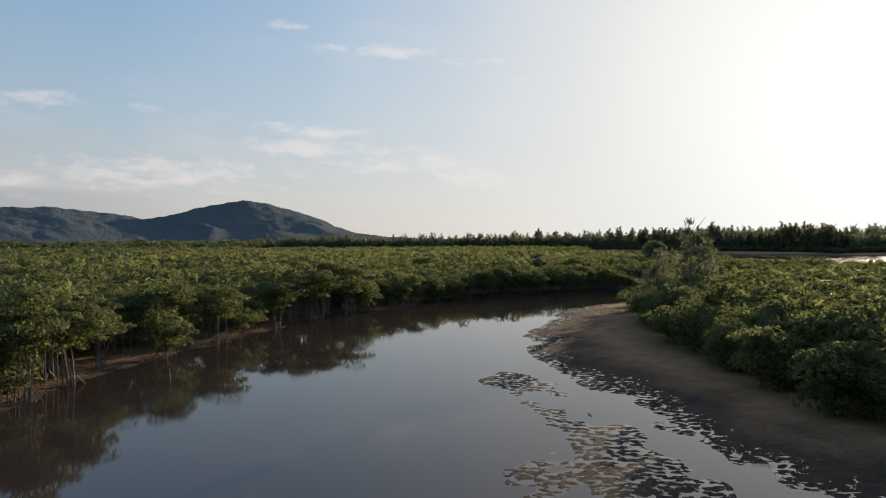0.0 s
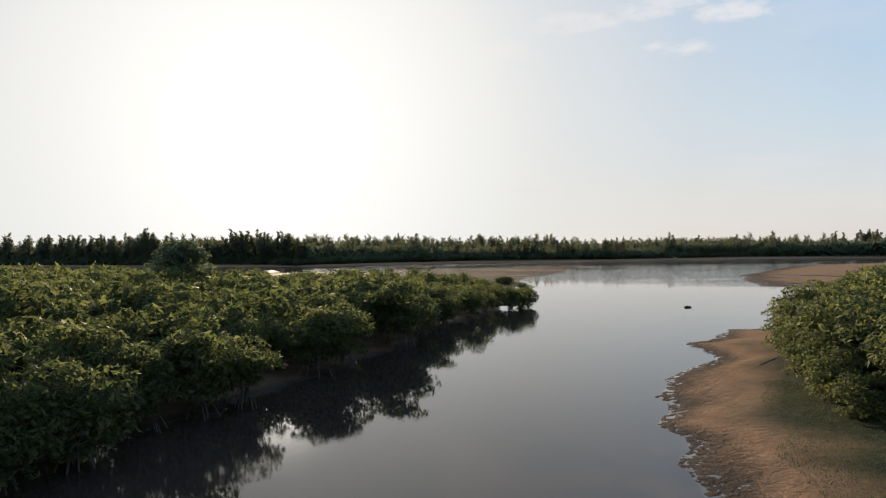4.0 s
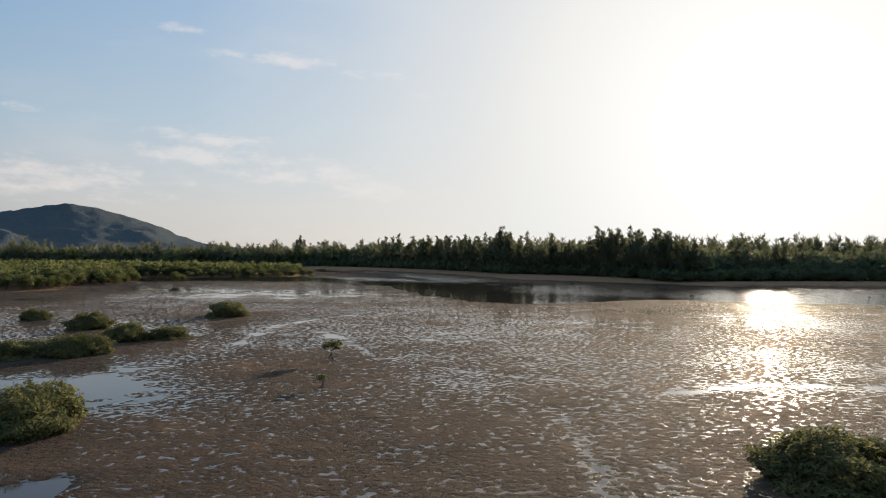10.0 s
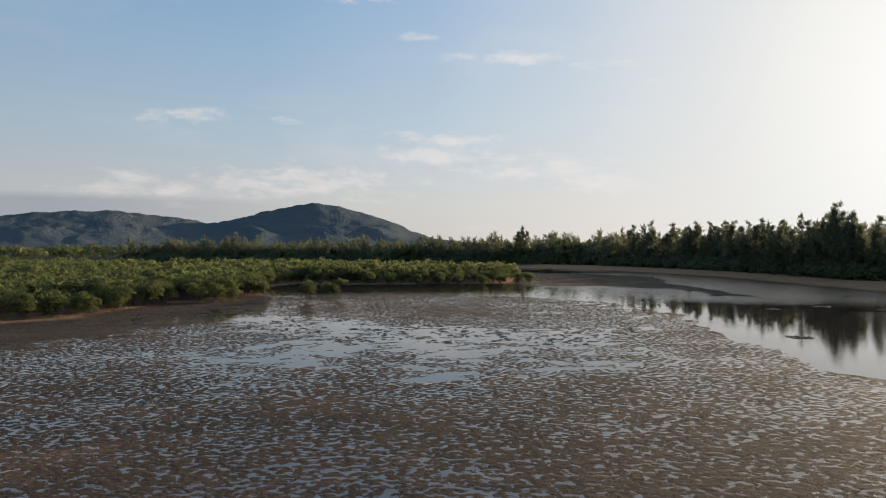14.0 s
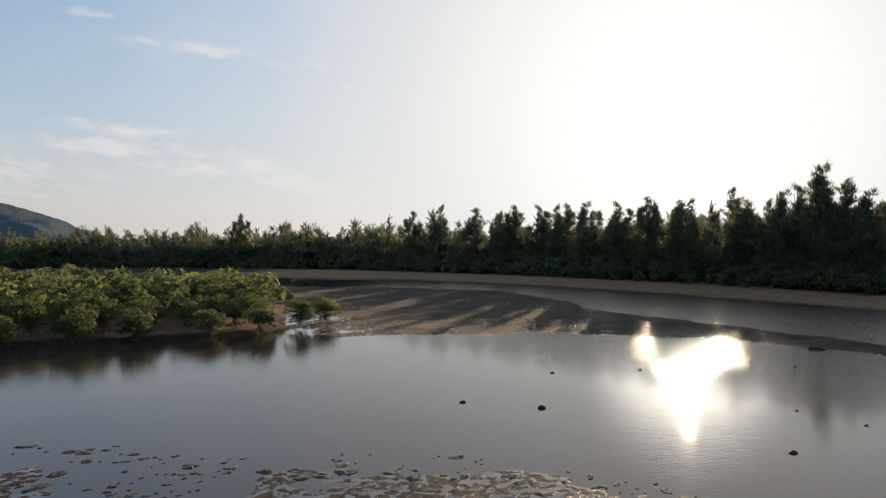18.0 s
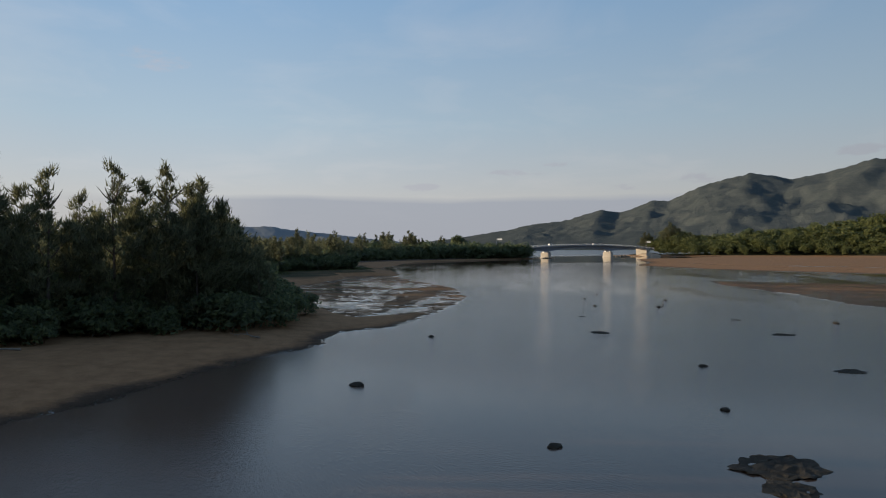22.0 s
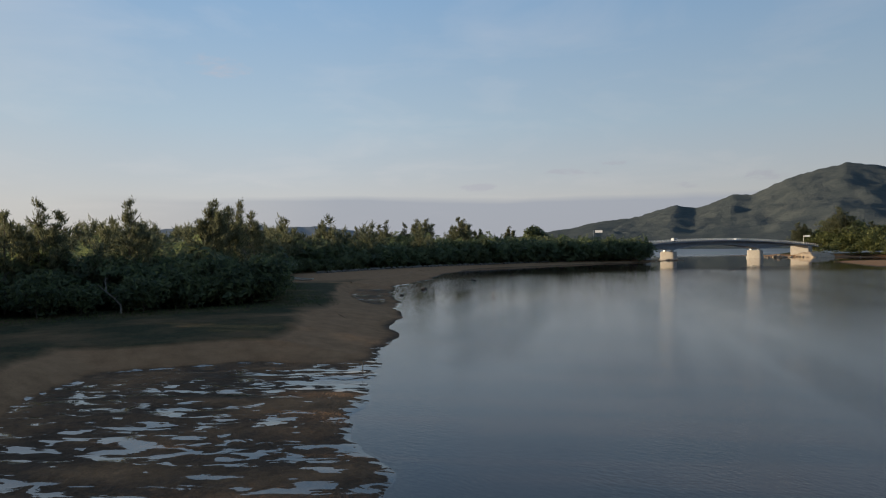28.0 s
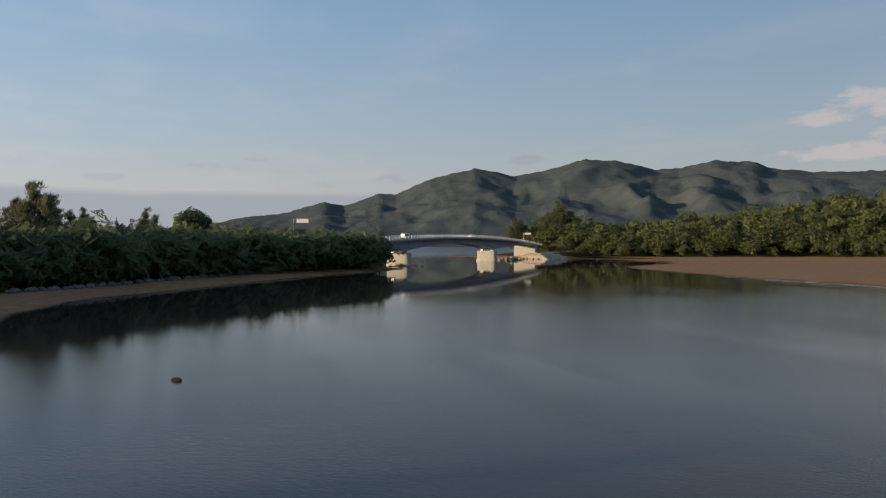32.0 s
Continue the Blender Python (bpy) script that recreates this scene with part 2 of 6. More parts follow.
def leaf_mat(name, dark, mid, light, gloss=0.66, through=0.48, patch=0.25, gaps=0.0, cell=5.0):
    """Leaves: colour by leaf and by patch of the crown, waxy gloss, and light coming through.
    gaps: sprays of many small leaves, with open air between them; cell: leaves to the metre."""
    m, tree, bsdf, add, join = material(name)
    geo = add("ShaderNodeNewGeometry")
    n1 = add("ShaderNodeTexNoise", Scale=patch, Detail=3.0)
    join(geo.outputs["Position"], n1.inputs["Vector"])
    mix = add("ShaderNodeMix")
    mix.inputs[0].default_value = 0.5
    join(n1.outputs[0], mix.inputs[2])
    join(geo.outputs["Random Per Island"], mix.inputs[3])
    last = mix.outputs[0]
    if gaps:
        vor = add("ShaderNodeTexVoronoi", Scale=cell)
        join(geo.outputs["Position"], vor.inputs["Vector"])
        sep = add("ShaderNodeSeparateColor")
        join(vor.outputs["Color"], sep.inputs[0])
        mix2 = add("ShaderNodeMix")
        mix2.inputs[0].default_value = 0.4
        join(last, mix2.inputs[2])
        join(sep.outputs[0], mix2.inputs[3])
        last = mix2.outputs[0]
    cr = add("ShaderNodeValToRGB")
    ramp(cr, [(0.25, dark), (0.5, mid), (0.78, light)])
    join(last, cr.inputs[0])
    join(cr.outputs[0], bsdf.inputs["Base Color"])
    bsdf.inputs["Roughness"].default_value = gloss
    bsdf.inputs["Specular IOR Level"].default_value = 0.16
    tr = add("ShaderNodeBsdfTranslucent")
    bright = add("ShaderNodeHueSaturation", Saturation=1.1, Value=1.5)
    join(cr.outputs[0], bright.inputs["Color"])
    join(bright.outputs[0], tr.inputs["Color"])
    ms = add("ShaderNodeMixShader")
    ms.inputs[0].default_value = through
    join(bsdf.outputs[0], ms.inputs[1])
    join(tr.outputs[0], ms.inputs[2])
    end = ms.outputs[0]
    if gaps:
        hole = add("ShaderNodeMath")
        hole.operation = "GREATER_THAN"
        hole.inputs[1].default_value = gaps
        join(vor.outputs["Distance"], hole.inputs[0])
        air = add("ShaderNodeBsdfTransparent")
        ms2 = add("ShaderNodeMixShader")
        join(hole.outputs[0], ms2.inputs[0])
        join(end, ms2.inputs[1])
        join(air.outputs[0], ms2.inputs[2])
        end = ms2.outputs[0]
    join(end, tree.nodes["Material Output"].inputs[0])
    return m


GREEN = ((0.044, 0.054, 0.024), (0.086, 0.098, 0.038), (0.160, 0.162, 0.062))
OLIVE = ((0.068, 0.072, 0.046), (0.112, 0.120, 0.072), (0.178, 0.176, 0.100))
DEEP = ((0.058, 0.074, 0.046), (0.098, 0.122, 0.066), (0.158, 0.176, 0.080))
MIXED = ((0.056, 0.068, 0.030), (0.096, 0.112, 0.042), (0.180, 0.176, 0.058))
MANGROVE = leaf_mat("mangrove_leaf", *GREEN, through=0.58)
MANGROVE_SPRAY = leaf_mat("mangrove_leaf_spray", *GREEN, through=0.58, gaps=0.62, cell=4.2)
NEEDLE = leaf_mat("casuarina_needle", *OLIVE, 0.7, 0.45, 0.15)
NEEDLE_SPRAY = leaf_mat("casuarina_needle_spray", *OLIVE, 0.7, 0.45, 0.15, 0.55, 5.0)
THICKET = leaf_mat("thicket_leaf", *DEEP, 0.6, 0.45, 0.2)
THICKET_SPRAY = leaf_mat("thicket_leaf_spray", *DEEP, 0.6, 0.45, 0.2, 0.62, 3.6)
WOODS = leaf_mat("woodland_leaf_spray", *MIXED, 0.6, 0.3, 0.09, 0.62, 2.2)
BARK = noise_mat("bark", [(0.3, (0.05, 0.04, 0.032)), (0.7, (0.17, 0.14, 0.115))], 3.0, 0.9, 0.5)
STEM = noise_mat("pale_mangrove_stem", [(0.3, (0.07, 0.058, 0.045)), (0.7, (0.20, 0.17, 0.14))], 4.0, 0.9, 0.5)
HULL = noise_mat("weathered_boat_paint", [(0.3, (0.40, 0.38, 0.34)), (0.7, (0.66, 0.63, 0.57))], 2.2, 0.8, 0.3)
DEADWOOD = noise_mat("grey_dead_wood", [(0.3, (0.10, 0.085, 0.07)), (0.7, (0.30, 0.26, 0.22))], 4.0, 0.85, 0.5)
CONCRETE = noise_mat("weathered_concrete", [(0.3, (0.31, 0.285, 0.25)), (0.7, (0.47, 0.435, 0.385))], 0.6, 0.85, 0.25)
GIRDER = noise_mat("grey_painted_girder", [(0.3, (0.20, 0.22, 0.26)), (0.7, (0.27, 0.29, 0.33))], 0.5, 0.6, 0.1)
RAIL = noise_mat("pale_rail_paint", [(0.3, (0.50, 0.52, 0.53)), (0.7, (0.66, 0.67, 0.67))], 2.0, 0.5, 0.1)
ROCK = noise_mat("dark_wet_rock", [(0.3, (0.020, 0.018, 0.015)), (0.7, (0.075, 0.065, 0.05))], 2.5, 0.85, 0.9, dist=0.12, spec=0.15)
RIPRAP = noise_mat("tan_rubble_stone", [(0.3, (0.22, 0.17, 0.12)), (0.7, (0.45, 0.37, 0.28))], 1.2, 0.9, 0.6)
REVET = noise_mat("grey_brown_bank_stone", [(0.3, (0.075, 0.066, 0.055)), (0.7, (0.19, 0.165, 0.14))], 1.2, 0.9, 0.6)
ASPHALT = noise_mat("asphalt", [(0.3, (0.04, 0.04, 0.042)), (0.7, (0.07, 0.07, 0.07))], 2.0, 0.9, 0.2)
WHITE = noise_mat("white_sheet_metal", [(0.3, (0.68, 0.69, 0.69)), (0.7, (0.8, 0.8, 0.8))], 1.0, 0.45, 0.05)
GREY = noise_mat("galvanised_steel", [(0.3, (0.35, 0.36, 0.37)), (0.7, (0.5, 0.5, 0.5))], 2.0, 0.45, 0.05, metal=0.6)
DARKGLASS = noise_mat("dark_window_glass", [(0.3, (0.015, 0.017, 0.02)), (0.7, (0.025, 0.028, 0.03))], 1.0, 0.08, 0.0, spec=0.6)
RUBBER = noise_mat("tyre_rubber", [(0.3, (0.015, 0.015, 0.015)), (0.7, (0.03, 0.03, 0.03))], 4.0, 0.8, 0.1)
GRASS = leaf_mat("grass_blade", (0.03, 0.045, 0.015), (0.06, 0.08, 0.025), (0.12, 0.13, 0.045), 0.7, 0.3, 0.3)
REED = leaf_mat("reed_stalk", (0.05, 0.05, 0.025), (0.09, 0.085, 0.04), (0.16, 0.14, 0.07), 0.6, 0.2, 0.5)

# ---- tools for shapes ----
rng = np.random.RandomState(7)


def mesh_np(name, verts, faces, mat, smooth=False):
    """A mesh from numpy corners and faces that all have the same number of corners."""
    me = bpy.data.meshes.new(name)
    verts = np.asarray(verts, np.float32)
    faces = np.asarray(faces, np.int32)
    k = faces.shape[1]
    me.vertices.add(len(verts))
    me.vertices.foreach_set("co", verts.ravel())
    me.loops.add(faces.size)
    me.loops.foreach_set("vertex_index", faces.ravel())
    me.polygons.add(len(faces))
    me.polygons.foreach_set("loop_start", np.arange(0, faces.size, k, dtype=np.int32))
    me.polygons.foreach_set("use_smooth", np.full(len(faces), smooth))
    me.update(calc_edges=True)
    me.materials.append(mat)
    return me


def thing(name, label, category, group="", kind="", at=None):
    ob = tagged(new(name), label, category, group, kind)
    if at is not None:
        ob.matrix_basis = at
    return ob


def part(name, bm, mat, parent, label=""):
    """Links a bmesh, or a finished mesh, as one object under a thing or a part."""
    if isinstance(bm, bmesh.types.BMesh):
        me = bpy.data.meshes.new(name)
        bm.to_mesh(me)
        bm.free()
        me.materials.append(mat)
    else:
        me = bm
    ob = new(name, me)
    ob.parent = parent
    return tagged(ob, label)


def whole(name, bm, mat, label, category, group="", kind="", at=None):
    """A thing that is one mesh."""
    if isinstance(bm, bmesh.types.BMesh):
        me = bpy.data.meshes.new(name)
        bm.to_mesh(me)
        bm.free()
        me.materials.append(mat)
    else:
        me = bm
    ob = tagged(new(name, me), label, category, group, kind)
    if at is not None:
        ob.matrix_basis = at
    return ob


def box(bm, x0, x1, y0, y1, z0, z1, bevel=0.0):
    m = Matrix.LocRotScale(((x0 + x1) / 2, (y0 + y1) / 2, (z0 + z1) / 2), None, (x1 - x0, y1 - y0, z1 - z0))
    made = bmesh.ops.create_cube(bm, size=1.0, matrix=m)["verts"]
    if bevel:
        edges = list({e for v in made for e in v.link_edges})
        bmesh.ops.bevel(bm, geom=edges, offset=bevel, segments=2, affect="EDGES")


def tube(bm, points, radii, sides=6):
    """A tapered tube along points."""
    rings = []
    for i, p in enumerate(points):
        p = Vector(p)
        a = Vector(points[max(i - 1, 0)])
        b = Vector(points[min(i + 1, len(points) - 1)])
        q = (b - a).to_track_quat("Z", "Y")
        r = radii[i] if hasattr(radii, "__len__") else radii
        rings.append([bm.verts.new(p + q @ Vector((r * math.cos(2 * math.pi * k / sides), r * math.sin(2 * math.pi * k / sides), 0))) for k in range(sides)])
    for r0, r1 in zip(rings, rings[1:]):
        for k in range(sides):
            bm.faces.new((r0[k], r0[(k + 1) % sides], r1[(k + 1) % sides], r1[k]))
    bm.faces.new(rings[0][::-1])
    bm.faces.new(rings[-1])


TABLES = {}


def vnoise(x, y, scale, seed):
    """Smooth noise from 0 to 1 with cells of that many metres."""
    if seed not in TABLES:
        TABLES[seed] = np.random.RandomState(seed).rand(256, 256)
    t = TABLES[seed]
    x, y = np.asarray(x) / scale, np.asarray(y) / scale
    xi, yi = np.floor(x).astype(int), np.floor(y).astype(int)
    fx, fy = x - xi, y - yi
    fx, fy = fx * fx * (3 - 2 * fx), fy * fy * (3 - 2 * fy)
    x0, x1, y0, y1 = xi % 256, (xi + 1) % 256, yi % 256, (yi + 1) % 256
    return (t[x0, y0] * (1 - fx) + t[x1, y0] * fx) * (1 - fy) + (t[x0, y1] * (1 - fx) + t[x1, y1] * fx) * fy


def polygon(pts):
    return np.array(pts, float)


def inside(poly, x, y):
    """Distance to a polygon's outline, positive inside it."""
    best = np.full(x.shape, 1e9)
    odd = np.zeros(x.shape, bool)
    for (ax, ay), (bx, by) in zip(poly, np.roll(poly, -1, 0)):
        dx, dy = bx - ax, by - ay
        t = np.clip(((x - ax) * dx + (y - ay) * dy) / max(dx * dx + dy * dy, 1e-9), 0, 1)
        best = np.minimum(best, (x - ax - t * dx) ** 2 + (y - ay - t * dy) ** 2)
        if ay != by:
            odd ^= ((ay > y) != (by > y)) & (x < (bx - ax) * (y - ay) / (by - ay) + ax)
    return np.where(odd, 1, -1) * np.sqrt(best)


# ---- the plan: shores of the estuary, in metres ----
WEST_BANK = polygon([(-27.6, -400), (-26.7, 30), (-25.8, 51), (-21.8, 66.4), (-13.7, 88.5), (-2.7, 109.6), (5.5, 123.8), (21.8, 132.8), (47, 141.5), (66, 151.2), (79.8, 156.8), (88.5, 160.5),
                     (95.3, 165.4), (104.8, 174.6), (111, 182), (113, 187.5), (118.5, 192), (119.8, 194), (118.5, 196.8), (114.5, 201.5), (109.5, 209), (101, 219), (90, 228), (78, 250), (66, 285), (48, 330), (39, 358), (52, 368), (50, 400),
                     (54, 410), (59, 418), (55, 427), (48, 436), (44, 452), (46, 466), (62, 463), (76, 465.5), (85, 468), (94, 469.5), (103, 473), (105, 500), (100, 514), (75, 530), (40, 556), (-200, 640), (-3800, 1500), (-3800, -400)])
EAST_BANK = polygon([(18, -400), (14.5, 24), (12.5, 30), (11.2, 40), (9.3, 50), (8, 62), (10.3, 72), (12.2, 80), (13.8, 85), (16.6, 91), (20, 96.5), (24.2, 104), (31, 110.5), (39.5, 115.7), (50, 120),
                     (72, 128), (82, 129), (90, 125), (110, 126), (125, 129), (140, 126), (156, 124), (165, 100), (175, 20), (180, -400)])
SAND_FLAT = polygon([(146, 120), (159, 139), (163, 152), (178, 160), (209, 173), (250, 180), (300, 189), (340, 192), (400, 172), (446, 117),
                     (478, 97), (499, 76), (522, 53), (529, 36), (527, 5), (538, -28), (566, -44), (600, -48), (628, -42), (660, -60), (720, -200), (900, -3800), (120, -3800), (120, -400)])
NORTH_SHORE = polygon([(60, 640), (100, 605), (132, 580), (153, 548), (168, 507), (173, 484), (178, 465), (181, 446), (188, 435), (198, 423), (212, 405),
                       (222, 398), (225, 389), (231, 383), (240, 375), (256, 362), (275, 352), (294, 343), (312, 343), (330, 337), (350, 330), (372, 319),
                       (400, 308), (431, 298), (445, 291), (470, 272), (494, 257), (524, 236), (539, 219), (551, 190), (565, 145), (570, 122), (577, 102), (600, 98), (612, 112),
                       (625, 140), (680, 300), (800, 700), (3800, 3800), (-3800, 3800), (-3800, 1650), (-200, 690)])
MUD_FLAT = polygon([(108, 219), (111, 211), (114, 203), (121, 193), (129, 191), (141, 196), (154, 208), (170, 217), (192, 225), (225, 240), (262, 257),
                    (281, 268), (266, 281), (232, 300), (205, 318), (182, 327), (162, 318), (151, 318), (145, 325), (140, 342), (134, 362), (133, 390), (128.5, 404), (120, 413), (112, 419), (103, 424.5), (89, 429.5), (75, 432), (57, 433),
                    (40, 400), (30, 355), (45, 325), (60, 280), (72, 245), (90, 222)])
SPIT = polygon([(88, 500), (95, 474), (107, 464), (116, 462), (127, 460), (140, 452), (145, 442), (146, 431), (155, 423), (151, 437), (149, 453),
                (146, 467), (143, 478), (146, 500), (144, 524), (126, 542), (100, 560), (70, 575), (50, 560), (80, 525)])
LAGOON = polygon([(236.5, 393), (232.9, 391.2), (234.6, 386.7), (234.8, 381.6), (238.2, 376.6), (243, 372), (249, 366), (257, 358), (262, 354), (294, 340), (330, 333.5), (345, 328), (357, 323.5), (363, 332), (365, 345), (349, 349), (318, 374), (289, 386), (263, 390), (245, 392)])
BAR = polygon([(125.5, 127.5), (126, 132.5), (131, 137), (135.5, 142.5), (137.2, 142.5), (136.5, 136), (133.5, 131.5), (132, 127.5)])
PATCH = polygon([(2.5, 48.2), (4.2, 50.2), (6.9, 46.5), (6.9, 40.2), (8.5, 35.8), (9.0, 32.4), (9.7, 28.4), (11, 20), (5.5, 20), (5.9, 26.6), (6.1, 35.4), (4.5, 38.3), (3.1, 44.9)])
CRUMBS = polygon([(2, 30), (3.6, 31.5), (5.2, 32), (4.8, 28), (4.6, 22), (2.5, 22), (3.4, 26.5)])
# creeks that drain the flats: (way points, half width, depth)
CREEKS = [([(131.7, 229), (129.9, 218), (126.2, 205.6), (124.4, 201), (122.5, 193)], 0.75, 0.055), ([(149, 213), (141, 210.6), (136, 207.8), (131.4, 202.8), (127.6, 195)], 0.9, 0.055),
          ([(141, 234), (149, 236), (157, 233)], 1.1, 0.045), ([(106, 216.5), (110.5, 209.5), (112.5, 205), (114.5, 201.5), (119, 196.5), (120, 190)], 0.9, 0.12),
          ([(108, 258), (109.3, 268), (110.7, 280.7), (114.9, 288), (121, 296)], 0.7, 0.035), ([(115.5, 276), (119.8, 265), (121.8, 253.2), (126, 247), (130.3, 242.5), (135, 239.5)], 0.5, 0.035),
          ([(90, 290), (95, 281), (103.3, 272)], 1.0, 0.04), ([(350, 131), (291, 114), (268, 106.5), (240, 101)], 5.0, 0.6), ([(215, 163), (213, 146)], 2.8, 0.6), ([(225, 140), (224, 128)], 2.4, 0.55),
          ([(170, 149), (171, 138), (171, 127), (167, 116)], 1.6, 0.4), ([(187, 137), (180, 127), (182, 116)], 1.6, 0.5), ([(300, 163), (360, 150), (430, 115)], 2.5, 0.4)]
CREEKS += [([(250, 378), (257, 373.5), (264, 367.5), (273, 360.5), (289, 349.5), (298, 341.5)], 2.8, -0.07), ([(262.6, 377.9), (265.9, 374.7), (275.1, 370.1), (286.6, 362.7), (296.8, 354.0), (304.7, 342.9)], 0.7, 0.07), ([(251.8, 377.4), (249.6, 374.4), (251.8, 371.7), (254.5, 368.9), (259.1, 365.1), (269.1, 358.6)], 1.1, 0.08), ([(235.5, 390), (238, 385.5), (241, 381), (246, 374.5)], 1.2, 0.10)]
WET = polygon([(398, 309), (404, 306), (424, 299.5), (443, 291), (443, 300), (428, 307), (418, 309.5), (401, 311.5)])
# edges of the woods behind the shores
WOODS_NORTH = polygon([(60, 690), (130, 625), (165, 560), (183, 505), (186, 480), (196, 472), (204, 465), (212, 452), (219, 437), (221, 421), (221, 410),
                       (228, 399), (244, 394), (256, 397), (300, 395), (325, 386), (362, 367), (386, 358), (391, 343), (393.5, 331), (397, 323), (408, 321.5), (420, 320), (460, 313),
                       (500, 299), (530, 262), (547, 231), (551, 216), (560, 195), (570, 150), (574, 126), (577, 111), (604, 108), (618, 125), (650, 300), (760, 700), (900, 1000), (-400, 1000), (-400, 740)])
WOODS_WEST = polygon([(-27, -200), (-25.8, 30), (-24.9, 51), (-21.1, 66.1), (-13.2, 88.1), (-2, 108.9), (7.3, 120.6), (23, 130.8), (47, 141.2), (66, 151.3), (79.5, 157), (87.4, 161), (93.8, 166.4), (101.2, 175.6), (108.5, 184),
                      (111.5, 189.5), (110.5, 196), (108, 202.5), (101, 212), (88, 225), (74, 250), (62, 285), (45, 328), (36, 360), (50.5, 369), (48.5, 400), (52.5, 411), (57, 418), (53, 426), (46, 436), (41.5, 452), (44, 468), (62, 465), (76, 467.5),
                      (85, 470), (94, 471.5), (101.5, 475), (103, 500), (97, 513), (72, 526), (36, 552), (-300, 600), (-300, -200)])
WOODS_EAST = polygon([(24, -200), (21, 20), (20, 42), (20, 62), (23, 80), (25, 94), (32, 101), (43, 107), (51, 113), (67, 120), (80, 123), (90, 125.5), (111, 127.5),
                      (124, 129), (140, 127), (154, 126), (162, 100), (172, 20), (178, -200)])
WOODS_SOUTH = polygon([(600, -52), (575, -56), (545, -72), (501, -104), (465, -130), (392, -150), (250, -175), (150, -200), (150, -500), (800, -500), (690, -200), (650, -80)])


